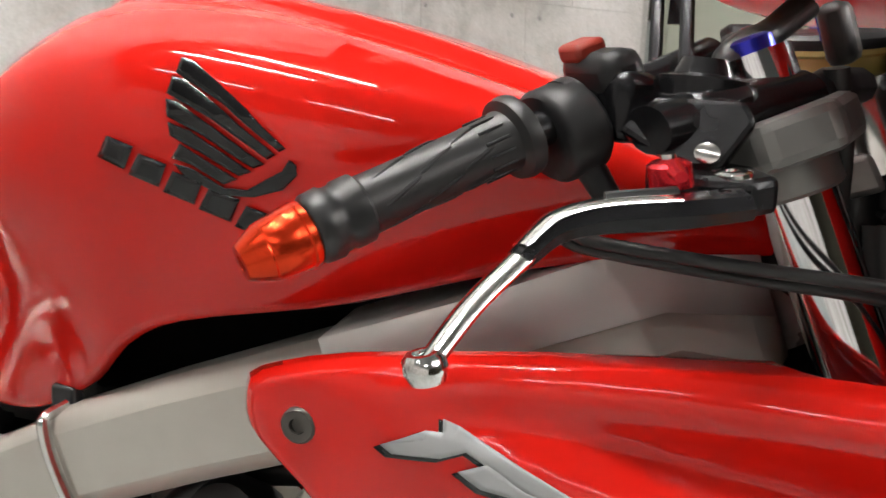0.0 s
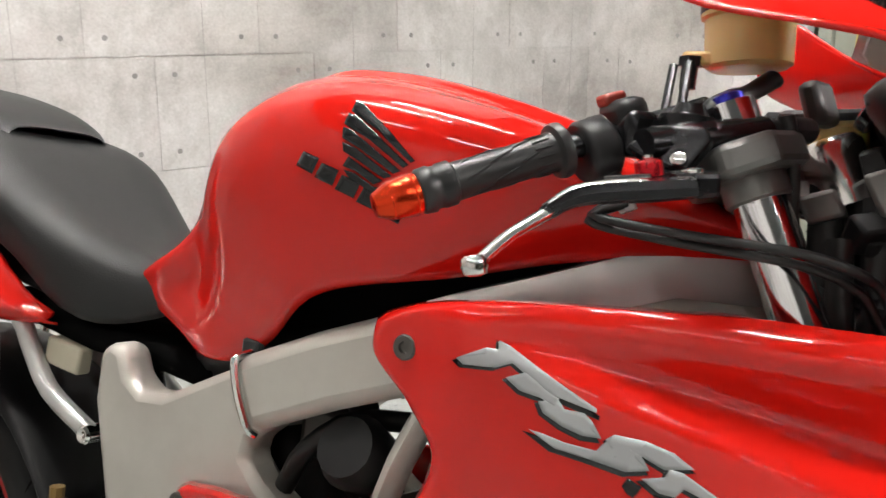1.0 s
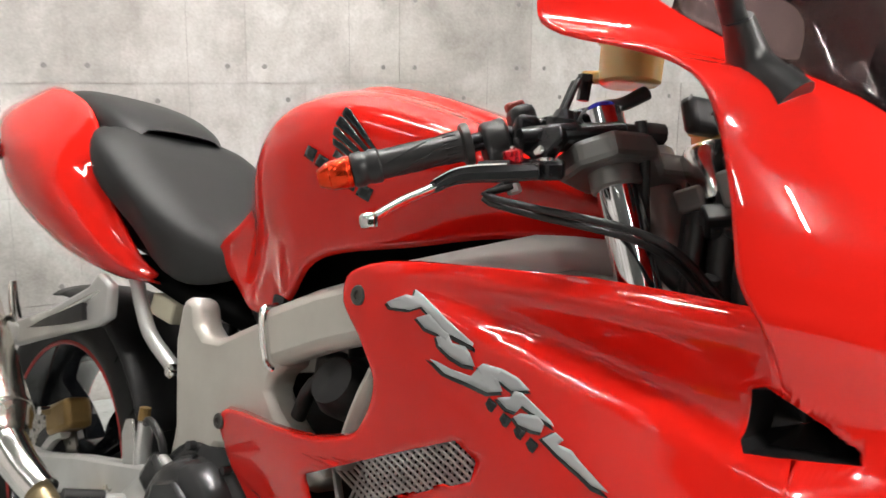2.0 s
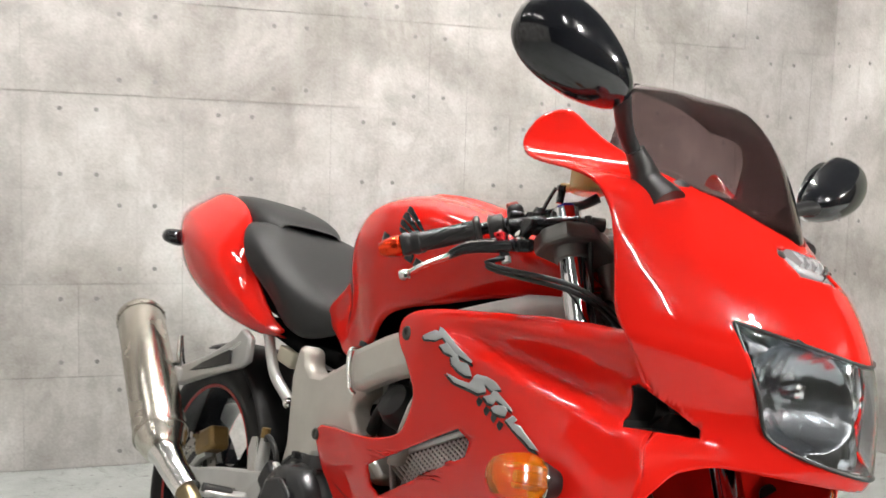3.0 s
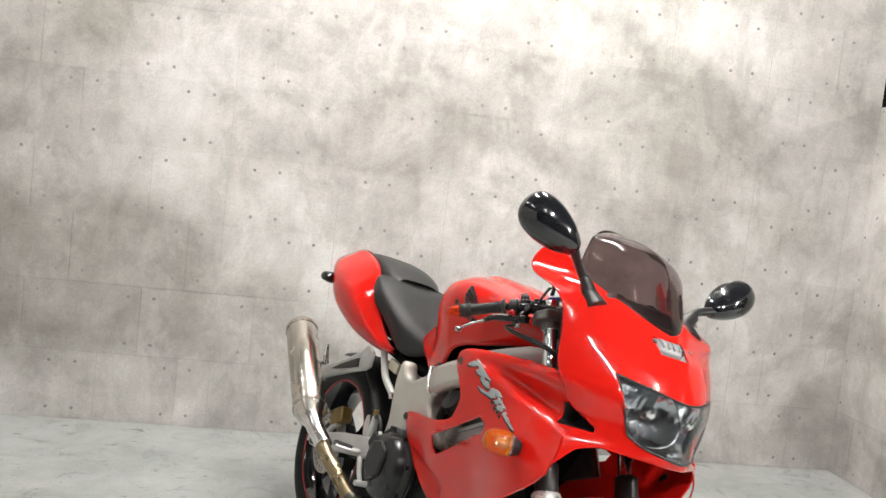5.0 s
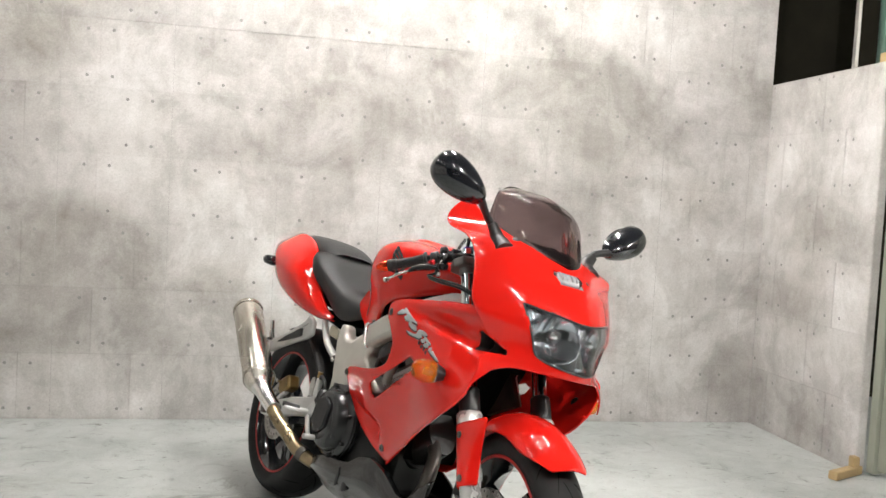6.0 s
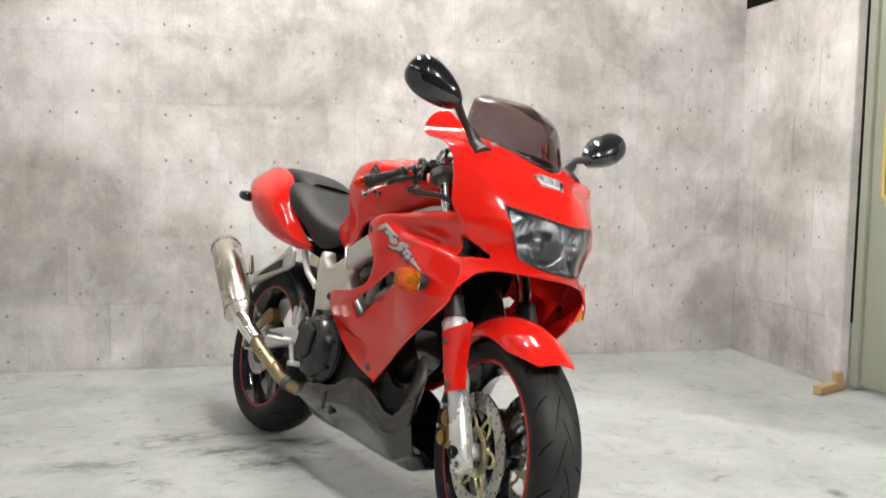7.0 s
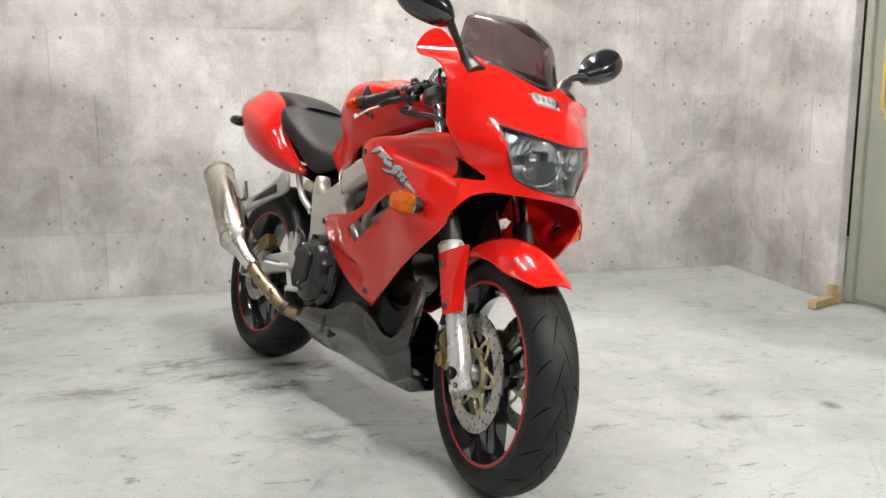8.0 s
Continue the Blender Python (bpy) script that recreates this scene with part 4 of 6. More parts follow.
for v in bm.verts:
    a, b = abs(v.co.y - LAMP_C) - 0.062, v.co.z - 0.838
    r = (a / 0.060) ** 2 + (b / 0.060) ** 2
    v.co.x -= 0.046 * max(0.0, 1 - r) ** 0.8 + 0.0006 * math.sin(a * 420) * (1 if b > -0.02 else -1) + 0.0003 * math.sin(b * 240)
part("reflector", bm, REFLECTOR, headlight, "two rippled mirror bowls")
for s in (-1, 1):
    yy = LAMP_C + s * 0.062
    c = Vector((front_x(yy, 0.845) - 0.030, yy, 0.845))
    part("bulb_cap", lathe([(-0.026, 0.007), (-0.016, 0.011), (0.0, 0.0115), (0.004, 0.008), (0.005, 0.0)], c, (1, 0, 0), 16), BRIGHT, headlight, "bright bulb shield")
    part("flute", block((front_x(LAMP_C + s * 0.05, 0.905) - 0.03, LAMP_C + s * 0.05, 0.902), (0.03, 0.075, 0.006), Matrix.Rotation(radians(20), 3, "Y") @ Matrix.Rotation(radians(4 * s), 3, "X")), REFLECTOR, headlight, bevel=0.002)
gasket = curve3([(front_x(y, z) + 0.0015, y, z) for y, z in LAMP + LAMP[:1]], 72)
part("gasket", tube(gasket, 0.0026, 6), BLACK_RUBBER, headlight)

# small lamp under the screen
WHITE_LAMP = speckled("bright_lamp_reflector", (0.50, 0.50, 0.51), (0.40, 0.40, 0.41), 0.25, 0.3, 30, 0.0)
pos_lamp = part("position_lamp", block((1.341, 0.000, 0.993), (0.05, 0.074, 0.028), Matrix.Rotation(radians(32), 3, "Y")), WHITE_LAMP, bike, "clear position lamp under the screen", bevel=0.006)
lens = part("lens", block((1.354, 0.000, 0.9945), (0.03, 0.084, 0.034), Matrix.Rotation(radians(32), 3, "Y")), CLEAR_LENS, pos_lamp, bevel=0.008)
lens.visible_shadow = False
for k in range(4):
    part("flute", block((1.351, -0.026 + 0.017 * k, 0.9945), (0.02, 0.004, 0.026), Matrix.Rotation(radians(32), 3, "Y")), WHITE_LAMP, pos_lamp)


# windscreen
def screen_point(s, v):
    t = 1 - 0.72 * abs(s)
    base = upper_point(math.copysign(1 - t, s) if t < 1 else 1e-6, spl(UP_TOP, t))
    top = Vector((1.085 + 0.028 * abs(s) ** 2, 0.014 + 0.132 * s * (1 - 0.05 * abs(s)), 1.243 - 0.030 * abs(s) ** 3))
    p = base.lerp(top, v)
    bulge = 0.055 * math.sin(math.pi * min(v, 1)) * (1 - 0.5 * abs(s))
    return p + Vector((bulge * 0.55, s * 0.012 * math.sin(math.pi * v), bulge))


screen = part("windscreen", grid([[screen_point(-1 + k / 16, -0.03 + 1.03 * j / 14) for j in range(15)] for k in range(33)]), SMOKED, bike, "smoke tinted plastic windscreen", thick=0.003)
screen.visible_shadow = False
part("screen_edge", tube([screen_point(-1 + k / 16, 1.0) for k in range(33)], 0.0016, 6), BLACK_GLOSS, screen)


# mirrors
def mirror(s):
    c = Vector((1.194, -0.308, 1.184)) if s < 0 else Vector((1.19, 0.322, 1.166))
    d = (Vector((-0.40, -1.0, 0.55)) if s < 0 else Vector((-0.10, 1.0, 0.62))).normalized()
    side = Vector((0, 0, 1)) - d * d.z
    side.normalize()
    fwd = d.cross(side)
    if fwd.x < 0:
        fwd = -fwd
    rows = []
    for j in range(15):
        a = math.pi * j / 14
        u = -math.cos(a)
        r = math.sin(a) ** 0.8
        wide = (0.053 + 0.014 * u) * (1.0 if s < 0 else 0.9)
        rows.append([c + d * (0.088 * u) + r * (wide * math.sin(b) * side + (0.048 if math.cos(b) > 0 else 0.010) * math.cos(b) * fwd) for b in (2 * math.pi * k / 24 for k in range(24))])
    m = part("mirror", grid(rows, True), BLACK_GLOSS, bike, "glossy black egg-shaped mirror on a stalk", subsurf=1)
    rows = [[c - fwd * 0.0105 + d * (0.074 * f * math.cos(b)) + side * (0.046 * f * math.sin(b)) for b in (2 * math.pi * k / 32 for k in range(32))] for f in (1.0, 0.01)]
    part("mirror_glass", grid(rows, True), CHROME, m, thick=0.001)
    foot = Vector((1.215, 0.006 + s * 0.166, 1.068))
    part("stalk", tube([foot, foot + Vector((-0.01, s * 0.035, 0.04)), c - d * 0.072 + fwd * 0.012], [(0, 0.013), (0.3, 0.010), (1, 0.012)], 12, steps=10), BLACK_PLASTIC, m)
    part("boot", tube([foot + Vector((0.035, -s * 0.010, -0.032)), foot, foot + Vector((-0.006, s * 0.024, 0.03))], [(0, 0.031), (0.45, 0.024), (1, 0.0145)], 16, steps=8, flat=0.8), BLACK_RUBBER, m, "black rubber mirror boot")
    return m


side_pair(mirror)


# indicators
def blinker(p, out, length, r, base_len, lens_mat, label, name="indicator", squash=0.7):
    out = Vector(out).normalized()
    base = part(name, tube([p, p + out * base_len], [(0, 0.016), (1, r * 0.9)], 16, steps=4, flat=squash), BLACK_PLASTIC, bike, label)
    q = p + out * base_len
    part("lens", tube([q, q + out * length * 0.35, q + out * length * 0.75, q + out * length], [(0, r * 0.92), (0.3, r * 1.04), (0.8, r * 0.84), (0.97, r * 0.60), (1.0, r * 0.4)], 8 if lens_mat is AMBER else 18, steps=10, flat=squash), lens_mat, base, "amber plastic lens" if lens_mat is AMBER else "")
    part("bulb", tube([q, q + out * length * 0.5], [(0, 0.007), (0.6, 0.010), (1, 0.007)], 10), YELLOWED if lens_mat is AMBER else BLACK_PLASTIC, base)
    part("reflector", tube([q - out * 0.002, q + out * 0.006], [(0, r * 0.9), (1, r * 0.8)], 14, flat=squash), BRIGHT if lens_mat is AMBER else BLACK_PLASTIC, base)


for s in (-1, 1):
    blinker(Vector((1.235, s * (0.228 if s < 0 else 0.240), 0.676)), (-0.38 if s < 0 else -0.12, s, 0.0), 0.062, 0.031, 0.026, AMBER, "amber front indicator on a black stem", squash=0.95)
    blinker(Vector((-0.275, s * 0.135, 0.868)), (0.05, s, 0.02), 0.055, 0.028, 0.012, BLACK_GLOSS, "black rear indicator on a short stem", squash=0.75)


# lettering stuck on the side: plain slanted bars for the maker's marks
def on_cowl(s, x, z, lift):
    return Vector((x, s * (COWL_Y(x, z) + crease(x, z) + lift), z))


def decal_shape(name, s, pts, mat, parent, lift, thin=0.0008):
    """A thin film cut to an outline and laid on the side panel."""
    bm = bmesh.new()
    f = bm.faces.new([bm.verts.new((x, 0, z)) for x, z in pts])
    bmesh.ops.triangulate(bm, faces=[f])
    bmesh.ops.subdivide_edges(bm, edges=bm.edges, cuts=3, use_grid_fill=True)
    for v in bm.verts:
        v.co = on_cowl(s, v.co.x, v.co.z, lift)
    return part(name, bm, mat, parent, thick=thin, offset=0)


GLYPHS = [
    [(0.949, 0.811), (0.974, 0.819), (0.974, 0.824), (0.983, 0.824), (0.982, 0.831), (0.991, 0.828), (1.059, 0.794), (1.059, 0.791), (1.027, 0.798), (0.996, 0.816), (0.983, 0.810), (0.956, 0.807)],
    [(0.992, 0.804), (1.007, 0.811), (1.015, 0.806), (1.023, 0.800), (1.033, 0.796), (1.030, 0.790), (1.019, 0.794), (1.004, 0.796)],
    [(1.018, 0.791), (1.032, 0.795), (1.037, 0.789), (1.051, 0.789), (1.057, 0.784), (1.055, 0.779), (1.064, 0.773), (1.051, 0.772), (1.036, 0.776), (1.022, 0.783)],
    [(1.013, 0.768), (1.024, 0.767), (1.040, 0.764), (1.070, 0.763), (1.076, 0.761), (1.067, 0.773), (1.072, 0.778), (1.091, 0.778), (1.107, 0.774), (1.119, 0.766), (1.103, 0.761), (1.089, 0.767), (1.082, 0.770), (1.088, 0.763), (1.095, 0.758), (1.081, 0.753), (1.057, 0.756), (1.033, 0.758)],
    [(1.091, 0.751), (1.104, 0.756), (1.106, 0.762), (1.113, 0.762), (1.142, 0.746), (1.146, 0.742), (1.124, 0.748), (1.115, 0.751), (1.111, 0.744), (1.102, 0.744)],
    [(1.109, 0.739), (1.115, 0.744), (1.130, 0.747), (1.137, 0.742), (1.136, 0.734), (1.128, 0.733), (1.115, 0.734)],
    [(1.138, 0.729), (1.148, 0.738), (1.156, 0.734), (1.152, 0.729), (1.164, 0.728), (1.172, 0.722), (1.182, 0.716), (1.200, 0.705), (1.186, 0.706), (1.174, 0.712), (1.164, 0.716), (1.153, 0.721)],
]


def lettering(s, parent):
    for pts in GLYPHS:
        cx, cz = sum(p[0] for p in pts) / len(pts), sum(p[1] for p in pts) / len(pts)
        decal_shape("letter_shadow", s, [(cx + (x - cx) * 1.06 - 0.0018, cz + (z - cz) * 1.12 - 0.0028) for x, z in pts], DECAL_BLACK, parent, 0.0006, 0.0004)
        decal_shape("letter_bar", s, pts, DECAL_GREY, parent, 0.0016, 0.0004)
    for x, z in ((1.080, 0.742), (1.096, 0.733), (1.111, 0.727), (1.124, 0.720)):
        decal_shape("small_letter_bar", s, [(x, z), (x + 0.003, z + 0.007), (x + 0.012, z + 0.003), (x + 0.010, z), (x + 0.008, z - 0.006), (x + 0.004, z - 0.005)], DECAL_BLACK, parent, 0.0008, 0.0004)


lettering(-1, cowl_r)
# ---- front end, turned with the steering ----
def steered(ob):
    ob.matrix_basis = STEER
    return ob


FORK_DIR = STEER_AXIS


def wide(profile, k):
    return [(a, r * k) for a, r in profile]


def fork_leg(s):
    base = Vector((1.43, s * 0.108, 0.300)) + FORK_DIR * -0.055 + Vector((0.0, 0, 0))
    leg = steered(part("fork_leg", lathe(wide([(0.0, 0.012), (0.008, 0.021), (0.05, 0.024), (0.075, 0.026), (0.14, 0.0235), (0.215, 0.0235), (0.22, 0.0265), (0.245, 0.0265), (0.25, 0.0235), (0.335, 0.0245), (0.342, 0.028), (0.385, 0.030), (0.392, 0.027)], 1.16), base, FORK_DIR, 28), SILVER_LEG, bike, "silver cast lower fork leg"))
    part("stanchion", lathe([(0.39, 0.0205), (0.86, 0.0205)], base, FORK_DIR, 28), CHROME, leg, "polished chrome fork tube")
    part("dust_seal", lathe([(0.392, 0.027), (0.40, 0.0285), (0.455, 0.027), (0.46, 0.0215)], base, FORK_DIR, 24), BLACK_PLASTIC, leg)
    part("axle_boss", block(base + FORK_DIR * 0.055 + Vector((0.0, 0, -0.012)), (0.062, 0.040, 0.076), Matrix.Rotation(radians(-25), 3, "Y")), SILVER_LEG, leg, bevel=0.008)
    for dx in (-0.014, 0.014):
        p = base + FORK_DIR * 0.028 + Vector((dx, s * 0.021, 0))
        part("pinch_bolt", lathe([(-0.002, 0.0075), (0.004, 0.0075), (0.004, 0.004), (0.001, 0.0036), (0.001, 0.0)], p, (0, s, 0), 12), DARK_PIPE, leg)
    part("axle_end", lathe([(-0.004, 0.017), (0.010, 0.017), (0.012, 0.014), (0.012, 0.010), (0.0, 0.009)], base + FORK_DIR * 0.055 + Vector((0.004, s * 0.021, 0)), (0, s, 0), 20), BLACK_METAL, leg)


side_pair(fork_leg)


def brake(s):
    c = Vector((FA.x, s * 0.068, FA.z))
    rows_in, rows_out = 0.104, 0.148
    disc = steered(part("brake_disc", ring([(-0.0022, rows_in), (-0.0022, rows_out), (0.0022, rows_out), (0.0022, rows_in)], c, (0, 1, 0), 72), BRAKE_DISC, bike, "drilled brushed steel brake disc", smooth=False))
    bmh = lathe([(-0.0026, 0.0035), (0.0026, 0.0035)], (0, 0, 0), (0, 1, 0), 8)
    hole = part("drill_hole", bmh, BLACK_PLASTIC, disc)
    hole.location = c + Vector((0.112, 0, 0))
    for k in range(1, 54):
        a = 2 * math.pi * k / 54
        h = new("drill_hole", hole.data)
        h.parent = disc
        r = (0.112, 0.126, 0.140)[k % 3]
        h.location = c + Vector((r * math.cos(a), 0, r * math.sin(a)))
    part("carrier", ring([(-0.004, 0.040), (-0.004, 0.062), (0.004, 0.062), (0.004, 0.040)], c, (0, 1, 0), 40), GOLD_ANODISED, disc, "gold disc carrier")
    for k in range(6):
        for q in (-1, 1):
            a0 = 2 * math.pi * k / 6
            pts = [c + Vector((r * math.cos(a0 + q * w), 0, r * math.sin(a0 + q * w))) for r, w in ((0.055, 0.32), (0.075, 0.24), (0.092, 0.12), (0.104, 0.05))]
            part("carrier_arm", tube(pts, 0.0040, 8, steps=6), GOLD_ANODISED, disc)
        p = c + Vector((0.104 * math.cos(a0), s * 0.002, 0.104 * math.sin(a0)))
        part("rivet", lathe([(-0.006, 0.0085), (0.004, 0.0085), (0.005, 0.006), (0.005, 0.0)], p, (0, s, 0), 14), GOLD_ANODISED, disc)
    part("wheel_spacer", lathe([(-0.01, 0.022), (0.022, 0.020)], c, (0, s, 0), 20), ALLOY, disc)
    # caliper behind the leg
    cc = c + Vector((-0.128, s * 0.006, 0.030))
    cal = steered(part("caliper", block(cc, (0.055, 0.052, 0.105), Matrix.Rotation(radians(12), 3, "Y")), GOLD, bike, "gold painted front brake caliper", bevel=0.010))
    for dz in (-0.027, 0.027):
        part("piston_boss", lathe([(0, 0.020), (0.012, 0.019), (0.016, 0.013), (0.016, 0.0)], cc + Vector((0.002 + dz * 0.2, s * 0.024, dz)), (0, s, 0), 18), GOLD, cal)
    part("pad_pin", lathe([(0, 0.006), (0.02, 0.006)], cc + Vector((-0.02, s * 0.02, 0)), (0, s, 0), 10), BRIGHT, cal)
    part("bracket", block(cc + Vector((0.048, s * 0.012, -0.002)), (0.055, 0.014, 0.045)), ALLOY, cal, bevel=0.005)
    part("banjo_bolt", lathe([(0, 0.009), (0.016, 0.009)], cc + Vector((-0.018, s * 0.02, 0.052)), (0, s, 0), 6), BRIGHT, cal)


side_pair(brake)


# front mudguard
def guard_point(a, q):
    R = 0.332 + 0.010 * math.cos(a - 1.6)
    y = 0.082 * math.sin(q * 1.25) / math.sin(1.25)
    drop = 0.095 * (1 - math.cos(q * 1.15))
    return Vector((FA.x + (R - drop) * math.cos(a), y, FA.z + (R - drop) * math.sin(a)))


rows = []
for k in range(33):
    a = radians(50 + (148 - 50) * k / 32)
    narrow = 1.0 - 0.55 * max(0, 1 - (k / 7)) ** 1.6
    rows.append([guard_point(a, q * narrow) for q in [-1 + j / 8 for j in range(17)]])
guard = steered(part("front_mudguard", grid(rows), RED, bike, "glossy red front mudguard", thick=0.003, subsurf=1))
for s in (-1, 1):
    b = Vector((1.43, s * 0.108, 0.300)) - FORK_DIR * 0.055
    rows = []
    across = Vector((STEER_AXIS.z, 0, -STEER_AXIS.x))
    for j in range(13):
        f = j / 12
        p = b + FORK_DIR * (0.200 + 0.160 * f)
        row = []
        for i in range(15):
            th = radians(-105 + 200 * i / 14)
            reach = max(0.0, (i - 9) / 5) ** 1.2 * 0.042 * f ** 1.3
            row.append(p + 0.0355 * (math.sin(th) * across + math.cos(th) * Vector((0, s, 0))) + across * reach + Vector((0, -s * 0.25 * reach, 0.15 * reach)))
        rows.append(row)
    part("fork_cover", grid(rows), RED, guard, thick=0.003, subsurf=1)
    for f, dx in ((0.225, 0.0), (0.335, 0.0)):
        part("screw", lathe([(-0.002, 0.009), (0.003, 0.009), (0.003, 0.005), (0.001, 0.0)], b + FORK_DIR * f + Vector((0.012, s * 0.036, 0)), (0, s, 0), 14), DARK_PIPE, guard)

# clamps round the steering head
def clamp(name, z_along, label, wide=1.0):
    c = Vector((1.387, 0, 0.3)) + STEER_AXIS * z_along
    out = [(-0.045, 0.03), (-0.045, -0.03), (0.0, -0.145), (0.04, -0.155), (0.075, -0.14), (0.08, -0.09), (0.045, -0.04), (0.045, 0.04), (0.08, 0.09), (0.075, 0.14), (0.04, 0.155), (0.0, 0.145)]
    ax = Vector((STEER_AXIS.z, 0, -STEER_AXIS.x))
    return steered(part(name, plate([(a, b * wide) for a, b in out], c, ax, (0, 1, 0), 0.026), GREY_CAST, bike, label, bevel=0.006, smooth=False))


top_clamp = clamp("top_clamp", 0.728, "grey cast top fork clamp")
clamp("lower_clamp", 0.52, "grey cast lower fork clamp", 0.84)
steered(part("steering_stem", lathe([(0.50, 0.026), (0.77, 0.026), (0.775, 0.020), (0.785, 0.020), (0.785, 0.012)], (1.387, 0, 0.3), STEER_AXIS, 24), ALLOY, bike))
for s in (-1, 1):
    c = Vector((1.43, s * 0.108, 0.3)) + STEER_AXIS * 0.80
    part("preload_adjuster", lathe([(-0.004, 0.0135), (0.012, 0.0135), (0.014, 0.010), (0.014, 0.0)], c, STEER_AXIS, 18), BLUE_ANODISED, top_clamp, "blue anodised fork adjuster")
key_seat = steered(part("ignition_lock", lathe([(-0.05, 0.024), (0.0, 0.026), (0.006, 0.022), (0.006, 0.0)], (1.135, 0.0, 1.005), STEER_AXIS, 20), BRIGHT, bike, "round ignition lock with a black-headed key"))
part("key_head", block((1.122, 0.0, 1.040), (0.018, 0.044, 0.038), Matrix.Rotation(radians(-20), 3, "Y")), BLACK_PLASTIC, key_seat, "black plastic key head", bevel=0.006)
part("key_badge", block((1.112, 0.0, 1.043), (0.004, 0.020, 0.016), Matrix.Rotation(radians(-20), 3, "Y")), BLUE_ANODISED, key_seat)


# ---- handlebar: built on the right, then turned over to the left ----
MIRROR = STEER @ Matrix.Diagonal((1, -1, 1, 1)) @ STEER.inverted()


def both(make, parent_of=None):
    make(Matrix.Identity(4), -1)
    make(MIRROR, 1)


def put(name, bm, m, mat, parent, label="", **kw):
    if name in SMALLER:
        bmesh.ops.transform(bm, matrix=SHRINK, verts=bm.verts)
    for names, step in MOVED:
        if name in names:
            bmesh.ops.translate(bm, vec=step, verts=bm.verts)
    bmesh.ops.transform(bm, matrix=m, verts=bm.verts)
    return part(name, bm, mat, parent, label, **kw)


G_OUT = Vector((0.932, -0.316, 0.926))
G_IN = G_OUT + 0.128 * Vector((0.626, 0.677, 0.394)).normalized()
SHRINK = Matrix.Translation(G_OUT) @ Matrix.Scale(0.83, 4) @ Matrix.Scale(1.23, 4, (G_IN - G_OUT).normalized()) @ Matrix.Translation(-G_OUT)
MOVED = ((("fluid_reservoir", "fluid", "cap", "lug", "lug_bolt", "elbow_hose"), (0.008, 0.030, -0.012)), (("bracket",), (0.006, 0.020, -0.010)),
         (("master_cylinder", "body_block", "bar_clamp", "lever_perch", "cover_plate", "cover_screw", "pivot_screw", "hose_union", "elbow_base"), (0.0, 0.010, -0.010)), (("adjuster", "adjuster_tail", "adjuster_screw"), (0.004, 0.002, -0.003)),
         (("kill_switch", "switch_box", "switch_housing", "cable_stub", "cable_nut"), (0.008, 0.008, -0.003)))
SMALLER = ("handlebar", "grip", "grip_groove", "grip_rib", "bar_end", "switch_housing", "cable_stub", "cable_nut", "switch_box", "switch_gap", "kill_switch")
GA = (G_IN - G_OUT).normalized()
GS, GU = frame_at(GA)


def along(d, side=0.0, up=0.0):
    """A point at d metres inwards from the grip's outer end, off to the front (side) and up."""
    front = Vector((0.62, -0.62, 0)) - GA * Vector((0.62, -0.62, 0)).dot(GA)
    front.normalize()
    top = front.cross(GA)
    if top.z < 0:
        top = -top
    return G_OUT + GA * d + front * side + top * up


COVER = [(1.050, 0.990), (1.064, 1.008), (1.097, 1.009), (1.102, 0.999), (1.091, 0.974), (1.081, 0.974), (1.060, 0.984)]


